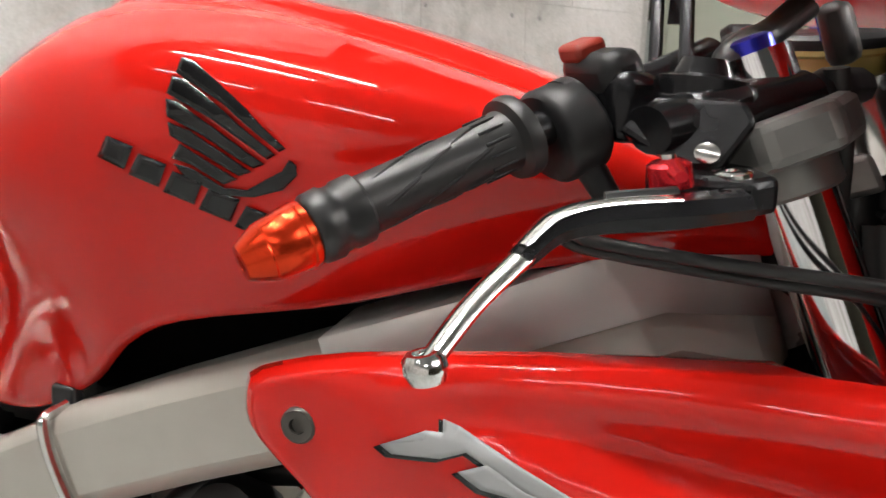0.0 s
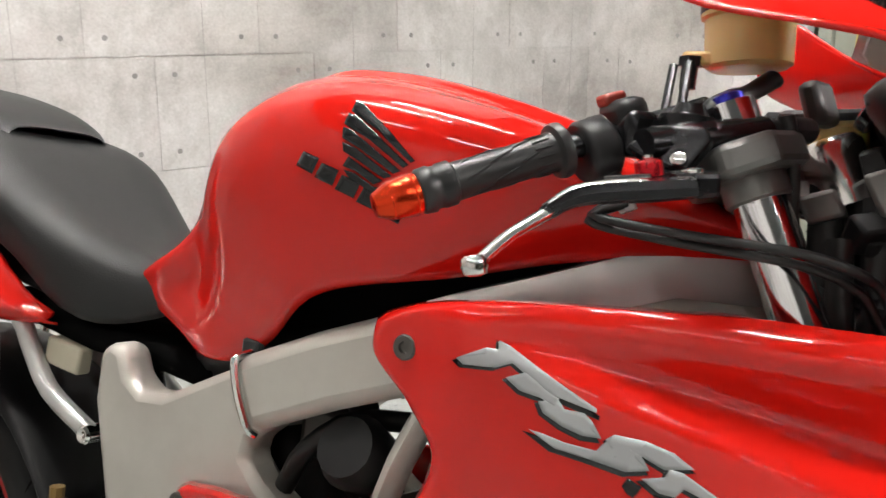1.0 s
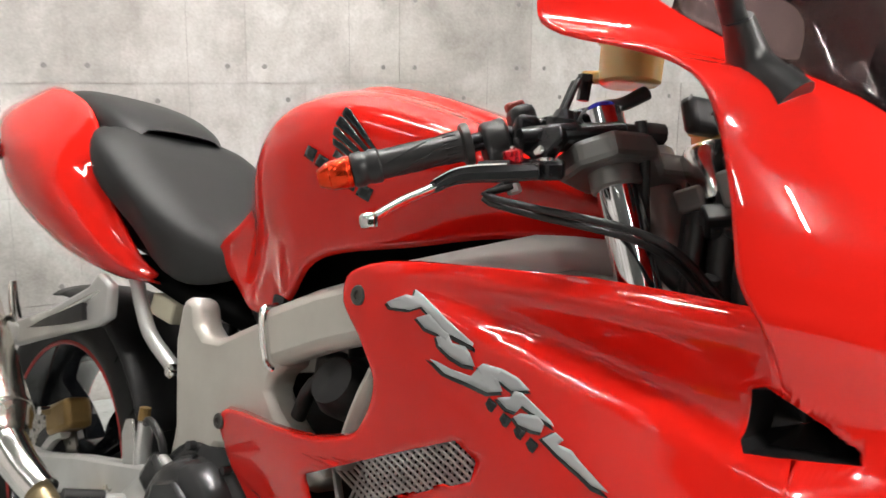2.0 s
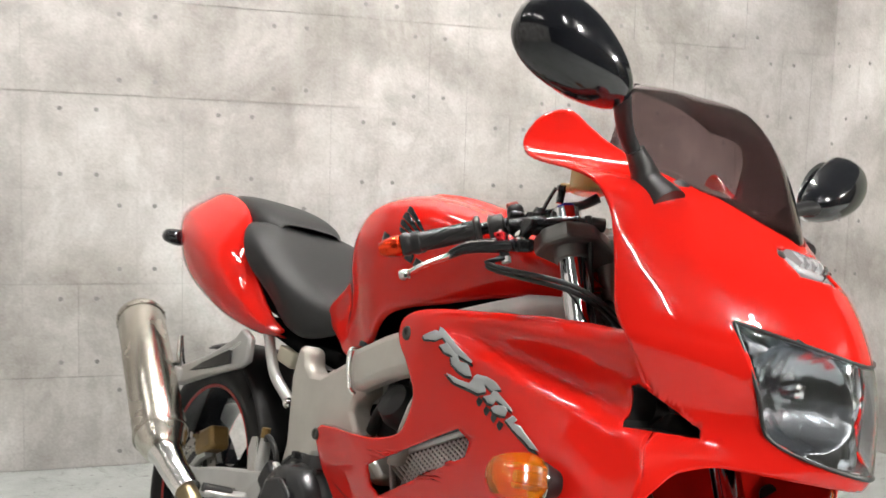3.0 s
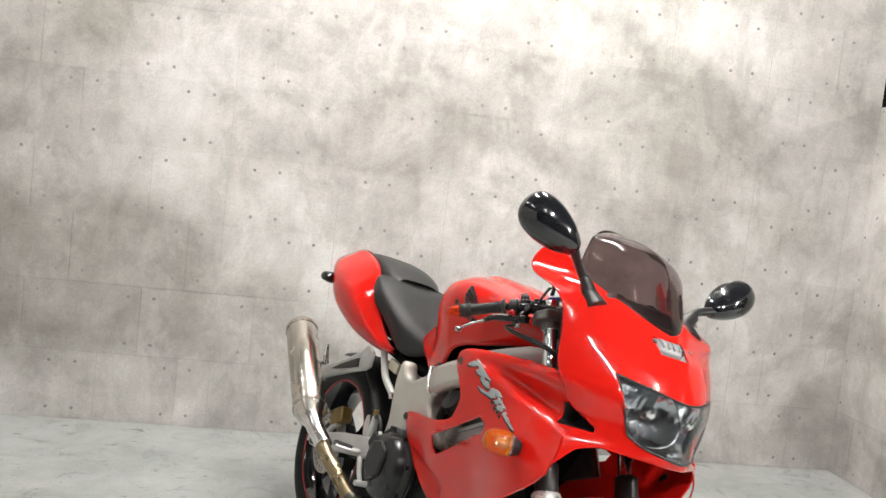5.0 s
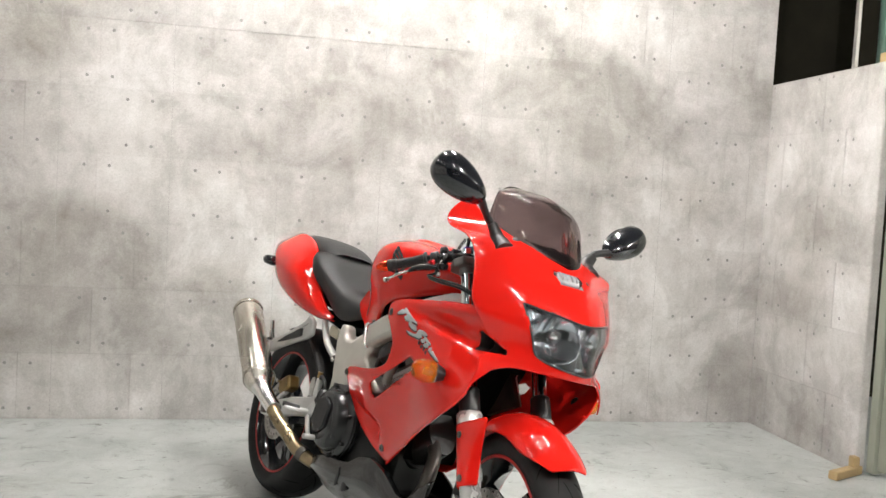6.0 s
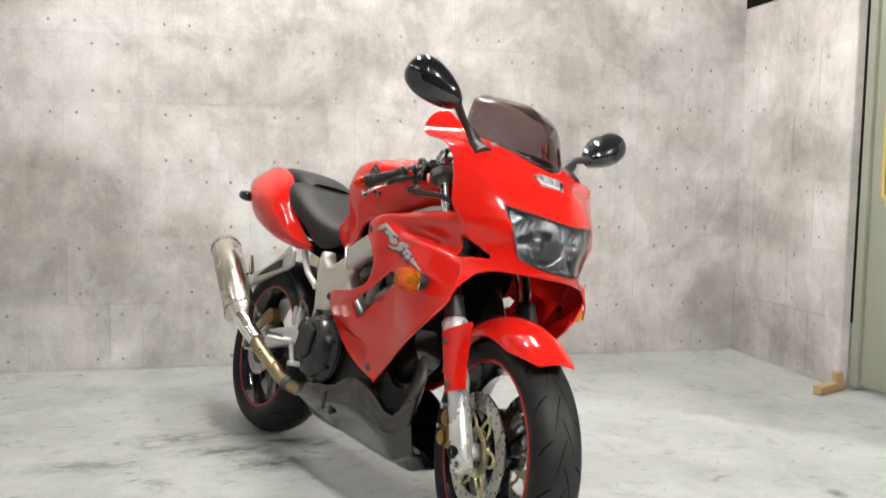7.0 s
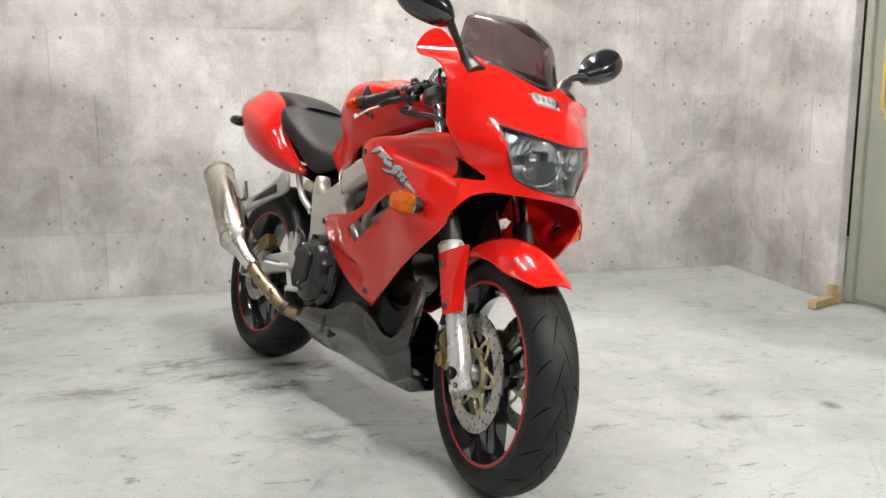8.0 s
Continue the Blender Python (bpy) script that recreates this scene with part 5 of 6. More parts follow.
def handlebar(m, s):
    bar = put("handlebar", lathe([(0.0, 0.011), (0.235, 0.011)], G_OUT, GA, 18), m, BLACK_METAL, bike, "black clip-on handlebar tube")
    grip = put("grip", lathe([(0.0, 0.0185), (0.002, 0.0205), (0.010, 0.0212), (0.012, 0.0195), (0.016, 0.0192), (0.018, 0.0205), (0.026, 0.0205), (0.028, 0.0178), (0.060, 0.0170), (0.090, 0.0176), (0.102, 0.0182), (0.107, 0.0195), (0.109, 0.0250), (0.113, 0.0262), (0.116, 0.0255), (0.117, 0.0185)], G_OUT, GA, 32), m, BLACK_RUBBER, bike, "black rubber grip with slanted grooves")
    for k in range(6):
        for row in range(3):
            a0 = 2 * math.pi * k / 6 + 0.52 * (row % 2)
            pts = [G_OUT + GA * (0.034 + 0.021 * row + 0.020 * j / 5) + 0.0171 * (math.cos(a0 + 0.42 * j / 5) * GS + math.sin(a0 + 0.42 * j / 5) * GU) for j in range(6)]
            put("grip_groove", tube(pts, [(0, 0.0008), (0.2, 0.0013), (0.8, 0.0013), (1, 0.0008)], 6), m, BLACK_PLASTIC, grip)
    for k in range(14):
        a = 2 * math.pi * k / 14
        put("grip_rib", tube([G_OUT + GA * d + 0.0181 * (math.cos(a) * GS + math.sin(a) * GU) for d in (0.090, 0.103)], 0.0010, 6), m, BLACK_PLASTIC, grip)
    put("bar_end", lathe([(0.0, 0.0165), (-0.001, 0.0190), (-0.004, 0.0196), (-0.0048, 0.0190), (-0.0056, 0.0195), (-0.021, 0.0172), (-0.0218, 0.0166), (-0.0226, 0.0169), (-0.0325, 0.0110), (-0.0335, 0.0100), (-0.0335, 0.0048), (-0.030, 0.0042), (-0.030, 0.0)], G_OUT, GA, 32), m, ORANGE_ANODISED, bar, "orange anodised bar end weight")
    # throttle and switch housings
    house = put("switch_housing", lathe([(0.118, 0.020), (0.119, 0.0270), (0.122, 0.0300), (0.139, 0.0300), (0.142, 0.0270), (0.143, 0.015)], G_OUT, GA, 28), m, BLACK_PLASTIC, bike, "black plastic throttle housing with switches")
    put("cable_stub", tube([along(0.132, 0.012, -0.02), along(0.134, 0.022, -0.050)], [(0, 0.008), (1, 0.0065)], 12), m, BLACK_PLASTIC, house)
    put("cable_nut", lathe([(0, 0.0068), (0.010, 0.0068)], along(0.134, 0.022, -0.050), along(0.134, 0.026, -0.063) - along(0.134, 0.022, -0.050), 6), m, ALLOY, house)
    put("switch_box", block(along(0.160, 0.002, 0.012), (0.024, 0.046, 0.054), Matrix((GA, along(0, 1) - along(0), along(0, 0, 1) - along(0))).transposed()), m, BLACK_PLASTIC, house, bevel=0.008)
    put("switch_gap", lathe([(0.143, 0.022), (0.150, 0.022)], G_OUT, GA, 24), m, BLACK_RUBBER, house)
    put("kill_switch", block(along(0.158, -0.008, 0.040), (0.018, 0.020, 0.012), Matrix((GA, along(0, 1) - along(0), along(0, 0, 1) - along(0))).transposed()), m, SWITCH_RED if s < 0 else BLACK_PLASTIC, house, "faded red kill switch" if s < 0 else "", bevel=0.003)
    # master cylinder
    p0, p1 = Vector((1.068, -0.238, 0.992)), Vector((1.118, -0.172, 1.012))
    mc = put("master_cylinder", tube([p0 - (p1 - p0) * 0.1, p0, p1], [(0, 0.012), (0.3, 0.0135), (1, 0.0125)], 14, steps=5), m, BLACK_METAL, bike, "black cast brake master cylinder")
    put("body_block", block(Vector((1.082, -0.214, 1.002)), (0.036, 0.030, 0.022), Matrix.Rotation(radians(50), 3, "Z") @ Matrix.Rotation(radians(-18), 3, "Y")), m, BLACK_METAL, mc, bevel=0.007)
    put("bar_clamp", block(Vector((1.050, -0.222, 1.000)), (0.024, 0.024, 0.036), Matrix.Rotation(radians(45), 3, "Z")), m, BLACK_METAL, mc, bevel=0.007)
    wedge = [(-0.006, -0.010), (0.006, -0.024), (0.022, -0.022), (0.028, -0.004), (0.020, 0.018), (-0.008, 0.020)]
    put("lever_perch", plate(wedge, (1.082, -0.244, 0.956), (0.70, 0.70, 0.16), (-0.70, 0.70, 0.10), 0.018), m, BLACK_METAL, mc, bevel=0.004, smooth=False)
    put("cover_plate", plate([(x, z - 0.976) for x, z in COVER], (0, -0.246, 0.976), (1, 0, 0), (0, 0.3, 1.0), -0.014), m, BLACK_METAL, mc, bevel=0.003, smooth=False)
    put("cover_screw", lathe([(-0.003, 0.0048), (0.0008, 0.0048), (0.0014, 0.003), (0.0014, 0.0)], (1.086, -0.2462, 0.982), (0, -0.96, 0.28), 16), m, BRIGHT, mc)
    put("pivot_screw", lathe([(-0.012, 0.007), (0.002, 0.007), (0.003, 0.005), (0.003, 0.0025), (0.001, 0.002), (0.001, 0)], (1.096, -0.250, 0.973), (-0.2, -0.2, 1), 16), m, BRIGHT, mc)
    put("hose_union", tube([p1, p1 + Vector((0.012, 0.016, 0.004)), p1 + Vector((0.022, 0.03, 0.006))], [(0, 0.011), (0.4, 0.0085), (0.5, 0.011), (1, 0.010)], 10, steps=6), m, BLACK_PLASTIC, mc)
    # lever
    lv = [(1.100, -0.252, 0.952), (1.078, -0.264, 0.947), (1.052, -0.274, 0.942), (1.034, -0.284, 0.935), (1.023, -0.298, 0.922), (1.010, -0.324, 0.904), (1.000, -0.348, 0.883)]
    lever = put("brake_lever" if s < 0 else "clutch_lever", tube(lv[:5], [(0, 0.0095), (0.35, 0.0110), (0.7, 0.0095), (1, 0.0070)], 8, steps=16, flat=0.8), m, BLACK_METAL, bike, "folding alloy lever, black and silver with a ball end")
    put("lever_blade", tube(lv[3:], [(0, 0.0072), (0.5, 0.0062), (1, 0.0058)], 12, steps=12, flat=0.7), m, BRIGHT, lever, "polished silver lever blade")
    put("lever_top", tube([Vector(v) + Vector((0, 0, 0.0062)) for v in lv[1:5]], [(0, 0.0080), (0.5, 0.0078), (1, 0.0058)], 8, steps=14, flat=0.35), m, BRIGHT, lever)
    put("lever_slot", tube([Vector(v) + Vector((0, 0, 0.0088)) for v in (lv[1], lv[2])], 0.0026, 8, steps=4), m, BLACK_RUBBER, lever)
    put("ball_end", lathe([(-0.0075, 0.004), (-0.006, 0.0075), (-0.001, 0.0092), (0.004, 0.0088), (0.0065, 0.0065), (0.0065, 0.0042), (0.004, 0.0038), (0.0035, 0.0)], lv[-1], (-0.25, -0.1, 1), 20), m, BRIGHT, lever)
    put("adjuster", lathe([(-0.006, 0.0085), (0.004, 0.0085), (0.0055, 0.0065), (0.0055, 0.0028), (0.002, 0.002)], (1.070, -0.258, 0.966), (-0.2, -0.2, 1), 20), m, RED_ANODISED, lever, "red anodised lever adjuster")
    put("adjuster_tail", tube([(1.070, -0.258, 0.969), (1.075, -0.272, 0.966)], [(0, 0.0052), (1, 0.0026)], 8), m, RED_ANODISED, lever)
    put("adjuster_screw", lathe([(0, 0.0032), (0.007, 0.0032), (0.0075, 0.0)], (1.070, -0.258, 0.968), (-0.2, -0.2, 1), 12), m, BRIGHT, lever)
    # reservoir on its bracket
    c = Vector((1.092, -0.162, 1.066))
    if s > 0:
        m = m @ Matrix.Translation((0.02, 0.03, -0.075))
    res = put("fluid_reservoir", lathe([(0.0, 0.024), (0.003, 0.0275), (0.040, 0.0285), (0.042, 0.031), (0.046, 0.031)], c, (-0.08, 0, 1), 28), m, YELLOWED, bike, "yellowed clear brake fluid reservoir")
    put("fluid", lathe([(0.003, 0.0245), (0.026, 0.0255)], c, (-0.08, 0, 1), 24), m, GOLD, res)
    put("cap", lathe([(0.044, 0.030), (0.046, 0.0315), (0.052, 0.0315), (0.055, 0.028), (0.055, 0.0)], c, (-0.08, 0, 1), 28), m, BLACK_PLASTIC, res, "black screw cap")
    put("lug", block(c + Vector((-0.030, -0.012, 0.006)), (0.022, 0.014, 0.012)), m, YELLOWED, res, bevel=0.003)
    put("lug_bolt", lathe([(-0.006, 0.006), (0.012, 0.006), (0.012, 0.0085), (0.020, 0.0085), (0.020, 0.0)], c + Vector((-0.034, -0.018, -0.013)), (0, 0, 1), 6), m, BLACK_METAL, res)
    for dy in (-0.007, 0.007):
        put("bracket", tube([(1.060 + dy, -0.204 - dy, 1.018), (1.058 + dy, -0.192 - dy, 1.042), (1.056 + dy, -0.180 - dy, 1.064)], 0.0032, 6, steps=5, flat=0.6), m, BLACK_METAL, res)
    put("elbow_hose", tube([(1.080, -0.208, 1.016), (1.081, -0.204, 1.028), (1.087, -0.192, 1.037), (1.097, -0.174, 1.046), (1.108, -0.158, 1.060)], [(0, 0.006), (0.2, 0.0072), (0.5, 0.0078), (0.55, 0.0068), (1, 0.0074)], 12, steps=14), m, BLACK_RUBBER, res)
    put("elbow_base", lathe([(-0.008, 0.019), (0.002, 0.019), (0.004, 0.012), (0.012, 0.009)], (1.080, -0.207, 1.014), (0.05, 0.05, 1), 20), m, BLACK_METAL, res)
    m = MIRROR if s > 0 else m
    # cables and hose
    for k, pts in enumerate(([along(0.145, 0.022, -0.050), (1.036, -0.238, 0.926), (1.085, -0.228, 0.920), (1.150, -0.208, 0.917), (1.190, -0.180, 0.905), (1.21, -0.12, 0.87)],
                             [along(0.142, 0.014, -0.045), (1.030, -0.230, 0.922), (1.080, -0.220, 0.914), (1.150, -0.196, 0.909), (1.185, -0.165, 0.895), (1.20, -0.10, 0.86)],
                             [p1 + Vector((0.012, 0.016, 0.004)), (1.136, -0.150, 0.985), (1.140, -0.138, 0.93), (1.150, -0.118, 0.86), (1.19, -0.09, 0.78)])):
        put("control_cable", tube(pts, 0.0036 if k < 2 else 0.0052, 10, steps=28), m, BLACK_RUBBER, bar)
    put("clip_on_clamp", lathe([(-0.02, 0.0225), (-0.018, 0.0248), (0.018, 0.0248), (0.02, 0.0225)], Vector((1.43, -0.108, 0.3)) + STEER_AXIS * 0.748, STEER_AXIS, 22), STEER if s < 0 else STEER @ Matrix.Diagonal((1, -1, 1, 1)), GREY_CAST, bar)


both(handlebar)

# cluttered black loom and instrument pod inside the nose
pod = part("instrument_pod", block((1.225, 0.0, 1.020), (0.080, 0.24, 0.11), Matrix.Rotation(radians(-35), 3, "Y")), BLACK_PLASTIC, bike, "black plastic instrument pod", bevel=0.018)
for s in (-1, 1):
    part("dial", lathe([(0.0, 0.040), (0.008, 0.040), (0.010, 0.036), (0.010, 0.0)], (1.190, s * 0.055, 1.050), (-0.82, 0, 0.57), 24), BLACK_GLOSS, pod)
stay = part("fairing_stay", tube([(1.10, -0.03, 0.80), (1.20, -0.04, 0.86), (1.26, -0.05, 0.93), (1.27, -0.08, 1.0)], 0.010, 10, steps=12), BLACK_METAL, bike)
part("stay_arm", tube([(1.10, 0.03, 0.80), (1.20, 0.04, 0.86), (1.26, 0.05, 0.93), (1.27, 0.08, 1.0)], 0.010, 10, steps=12), BLACK_METAL, stay)
rng = random.Random(5)
loom = part("wiring_loom", tube([(1.12, -0.06, 0.90), (1.17, -0.08, 0.87), (1.23, -0.07, 0.85), (1.27, -0.03, 0.90)], 0.013, 10, steps=14), BLACK_RUBBER, bike, "bundle of black wiring behind the headlight")
for k in range(14):
    a = Vector((rng.uniform(1.14, 1.20), rng.uniform(-0.13, 0.10), rng.uniform(0.82, 0.96)))
    b = Vector((rng.uniform(1.22, 1.29), rng.uniform(-0.12, 0.10), rng.uniform(0.80, 0.95)))
    mid = (a + b) / 2 + Vector((rng.uniform(-0.03, 0.03), rng.uniform(-0.05, 0.03), rng.uniform(-0.06, 0.02)))
    part("wire", tube([a, mid, b], rng.uniform(0.004, 0.008), 8, steps=12), BLACK_RUBBER, loom)
for k in range(5):
    part("connector", block((rng.uniform(1.18, 1.25), rng.uniform(-0.12, 0.02), rng.uniform(0.83, 0.97)), (0.035, 0.022, 0.026), Euler((rng.uniform(-1, 1), rng.uniform(-1, 1), rng.uniform(-1, 1))).to_matrix()), BLACK_PLASTIC, loom, bevel=0.003)
# Backing panels added so the gaps behind fork and nose come out black.
part("inner_panel", grid([[Vector((x, w * y + max(0.0, y) * 0.075, z)) for y in (-1, -0.5, 0.0, 0.5, 1.0)] for x, z, w in ((1.16, 0.86, 0.14), (1.10, 0.80, 0.14), (1.06, 0.70, 0.16), (1.02, 0.60, 0.15), (0.97, 0.50, 0.11), (0.94, 0.38, 0.09))]), INNER_BLACK, bike, "added near-black panel for the shade behind the fork", thick=0.004)
part("inner_shell", grid([[upper_point(-0.55 + 1.1 * k / 24, 0.76 + (0.96 - 0.76) * j / 10) + Vector((-0.085, 0, 0.0)) for j in range(11)] for k in range(25)]), INNER_BLACK, bike, "near-black backing added inside the nose", thick=0.003)

# dash under the screen
rows = [[upper_point(-0.62 + 1.24 * k / 20, 1.022) * (1 - f) + Vector((1.17, 0.11 * (-1 + 2 * k / 20), 1.035)) * f for f in (0.02, 0.35, 0.7, 1.0)] for k in range(21)]
part("dash_panel", grid(rows), BLACK_PLASTIC, bike, "black dash panel under the screen", thick=0.003)
for k, (x, y, z0, z1, r) in enumerate(((1.150, -0.055, 0.80, 0.985, 0.012), (1.170, -0.030, 0.80, 0.975, 0.015), (1.185, -0.075, 0.80, 0.965, 0.011), (1.205, -0.045, 0.82, 0.97, 0.014), (1.215, -0.095, 0.80, 0.94, 0.010), (1.165, -0.085, 0.80, 0.93, 0.009), (1.19, 0.01, 0.80, 0.97, 0.014))):
    part("cable_sleeve", tube([(x + 0.03, y, z0), (x + 0.008, y - 0.008, (z0 + z1) / 2), (x, y, z1)], r, 10, steps=10), BLACK_RUBBER, loom)
part("relay", block((1.165, -0.035, 0.985), (0.05, 0.055, 0.030), Matrix.Rotation(radians(-25), 3, "Y")), BLACK_PLASTIC, loom, bevel=0.005)
part("connector", block((1.190, -0.075, 0.970), (0.022, 0.030, 0.036), Matrix.Rotation(radians(-25), 3, "Y")), GREY_CAST, loom, bevel=0.004)
part("connector", block((1.150, -0.062, 0.955), (0.026, 0.028, 0.024), Matrix.Rotation(radians(-25), 3, "Y")), GREY_CAST, loom, bevel=0.004)
# ---- frame, engine, exhaust, rear end ----
def frame_side(s):
    cast = [(0.432, 0.642), (0.434, 0.698), (0.448, 0.713), (0.470, 0.706), (0.482, 0.678), (0.505, 0.664), (0.540, 0.668), (0.600, 0.700), (0.668, 0.735), (0.697, 0.668), (0.672, 0.648), (0.668, 0.628), (0.690, 0.606),
            (0.750, 0.572), (0.800, 0.545), (0.785, 0.525), (0.730, 0.535), (0.640, 0.535), (0.575, 0.520), (0.530, 0.440), (0.480, 0.400), (0.462, 0.430), (0.466, 0.520), (0.446, 0.590)]
    f = part("frame_casting", plate(cast, (0, -0.162 if s < 0 else 0.162, 0), (1, 0, 0), (0, 0, 1), s * 0.05), SILVER_FRAME, bike, "silver cast pivot section of the frame", bevel=0.014)
    beam = []
    for x, zt, h, yo, w in ((0.655, 0.735, 0.072, 0.186, 0.045), (0.76, 0.783, 0.072, 0.192, 0.048), (0.88, 0.832, 0.074, 0.188, 0.05), (0.98, 0.872, 0.072, 0.166, 0.060), (1.06, 0.910, 0.080, 0.124, 0.055), (1.11, 0.922, 0.10, 0.085, 0.05)):
        slope = max(0.0, (x - 0.70) / 0.41)
        beam.append([Vector((x, s * yo, zt - 0.008 * slope)), Vector((x + 0.03, s * yo, zt - h)), Vector((x + 0.03, s * (yo - w), zt - h)), Vector((x, s * (yo - w - 0.02 * slope), zt + 0.003 * slope))])
    b = part("frame_beam", grid(beam, True, None, True), SILVER_FRAME, bike, "silver aluminium main frame beam", bevel=0.015, angle=50)
    # Thin sheet over the beam's top and upper side carries its painted brightness.
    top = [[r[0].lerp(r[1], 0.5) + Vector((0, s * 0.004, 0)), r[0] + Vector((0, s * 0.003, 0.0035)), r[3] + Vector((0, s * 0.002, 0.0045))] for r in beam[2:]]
    part("beam_top", grid(top), BEAM_TOP, b, "top and upper side of the beam, coloured paler as if lamplit", thick=0.001, offset=0)
    part("weld_bead", tube([(0.668, s * 0.168, 0.742), (0.664, s * 0.188, 0.737), (0.672, s * 0.191, 0.710), (0.690, s * 0.190, 0.672), (0.694, s * 0.180, 0.664)], 0.0045, 8, steps=14), BRIGHT, b, "bright weld bead across the beam")
    part("strut", tube([(0.90, s * 0.165, 0.765), (0.86, s * 0.165, 0.68), (0.83, s * 0.160, 0.58)], 0.018, 10, steps=6, flat=0.7), SILVER_FRAME, b)
    part("frame_bolt", lathe([(-0.004, 0.016), (0.004, 0.016), (0.006, 0.012), (0.006, 0.006), (0.002, 0.005), (0.002, 0)], (0.722, s * 0.163, 0.556), (0, s, 0), 18), ALLOY, f)
    part("pivot_cap", lathe([(-0.004, 0.024), (0.004, 0.024), (0.006, 0.019), (0.006, 0)], (0.495, s * 0.163, 0.445), (0, s, 0), 22), BLACK_PLASTIC, f)
    # rear subframe rail and pillion hanger
    rail = part("subframe_rail", tube([(0.388, s * 0.122, 0.582), (0.36, s * 0.122, 0.594), (0.305, s * 0.122, 0.622), (0.262, s * 0.120, 0.668), (0.232, s * 0.116, 0.702), (0.16, s * 0.110, 0.735), (-0.02, s * 0.10, 0.78), (-0.24, s * 0.09, 0.86)], 0.0125, 12, steps=30), ALLOY, bike, "silver tubular subframe rail")
    part("rail_bolt", lathe([(-0.016, 0.012), (0.012, 0.012), (0.015, 0.009), (0.015, 0.004), (0.012, 0.0)], (0.388, s * 0.122, 0.582), (0, s, 0), 16), BRIGHT, rail)
    hang = [(0.262, 0.712), (0.215, 0.728), (0.190, 0.700), (0.060, 0.640), (-0.085, 0.592), (-0.105, 0.560), (-0.070, 0.545), (0.020, 0.575), (0.130, 0.610), (0.235, 0.640), (0.270, 0.660)]
    hang = [(-0.09 + (x + 0.09) * 0.90, z - 0.022) for x, z in hang]
    h = part("pillion_hanger", plate(hang, (0, s * 0.140, 0), (1, 0, 0), (0, 0, 1), 0.018), ALLOY, bike, "silver cast pillion footrest hanger", bevel=0.006)
    part("hanger_rib", tube([(0.194, s * 0.148, 0.678), (0.045, s * 0.148, 0.600), (-0.063, s * 0.148, 0.553)], 0.008, 8, steps=8), BRIGHT, h)
    part("hanger_window", plate([(0.162, 0.650), (0.045, 0.600), (-0.009, 0.572), (0.117, 0.606), (0.171, 0.623)], (0, s * 0.1425, 0), (1, 0, 0), (0, 0, 1), 0.022), BLACK_RUBBER, h)
    part("pillion_peg", tube([(-0.085, s * 0.150, 0.550), (-0.088, s * 0.160, 0.588), (-0.094, s * 0.168, 0.640)], [(0, 0.011), (0.5, 0.010), (1, 0.007)], 10, steps=6), BRIGHT, h, "folded alloy pillion footrest")
    part("peg_clevis", block((-0.082, s * 0.158, 0.548), (0.034, 0.022, 0.034)), ALLOY, h, bevel=0.005)


side_pair(frame_side)
part("wiring_connector", block((0.312, -0.100, 0.668), (0.066, 0.03, 0.036), Matrix.Rotation(radians(8), 3, "Y")), CONNECTOR, bike, "cream plastic wiring connector", bevel=0.004)
# Tray and airbox take the same recess-shaded black.
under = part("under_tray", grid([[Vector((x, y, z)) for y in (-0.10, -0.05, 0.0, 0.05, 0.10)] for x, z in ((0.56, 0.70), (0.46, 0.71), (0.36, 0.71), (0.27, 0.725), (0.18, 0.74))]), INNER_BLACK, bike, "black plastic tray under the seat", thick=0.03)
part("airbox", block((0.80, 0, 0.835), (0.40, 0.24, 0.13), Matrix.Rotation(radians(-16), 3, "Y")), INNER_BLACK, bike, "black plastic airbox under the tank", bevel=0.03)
part("tank_shield", block((0.60, 0, 0.73), (0.16, 0.22, 0.10)), BLACK_PLASTIC, bike, bevel=0.03)

# engine
engine = part("engine", block((0.70, 0, 0.36), (0.42, 0.26, 0.22)), DARK_ENGINE, bike, "dark cast vee-twin engine", bevel=0.03)
part("front_cylinder", lathe([(0, 0.075), (0.05, 0.075), (0.055, 0.082), (0.10, 0.082), (0.105, 0.075), (0.17, 0.085), (0.24, 0.07)], (0.80, 0, 0.38), (0.85, 0, 0.45), 24), DARK_ENGINE, engine)
part("rear_cylinder", lathe([(0, 0.075), (0.10, 0.085), (0.18, 0.085), (0.22, 0.07)], (0.66, 0, 0.42), (-0.25, 0, 0.95), 24), DARK_ENGINE, engine)
for k in range(4):
    part("fin", lathe([(0.02 + 0.02 * k, 0.092), (0.026 + 0.02 * k, 0.092)], (0.66, 0, 0.44), (-0.25, 0, 0.95), 24), DARK_ENGINE, engine)
part("thermostat", lathe([(0, 0.035), (0.03, 0.038), (0.05, 0.03), (0.055, 0.0)], (0.80, -0.13, 0.655), (0, -1, 0.5), 20), BLACK_PLASTIC, engine)
part("coolant_pipe", tube([(0.90, -0.11, 0.55), (0.84, -0.12, 0.60), (0.80, -0.12, 0.66), (0.76, -0.09, 0.72)], 0.018, 12, steps=10), BLACK_RUBBER, engine)
part("breather_hose", tube([(0.70, -0.13, 0.60), (0.73, -0.14, 0.65), (0.78, -0.12, 0.69), (0.86, -0.10, 0.70)], 0.011, 10, steps=10), BLACK_RUBBER, engine)
part("carburettor", block((0.74, -0.10, 0.665), (0.07, 0.05, 0.06)), DARK_PIPE, engine, bevel=0.01)
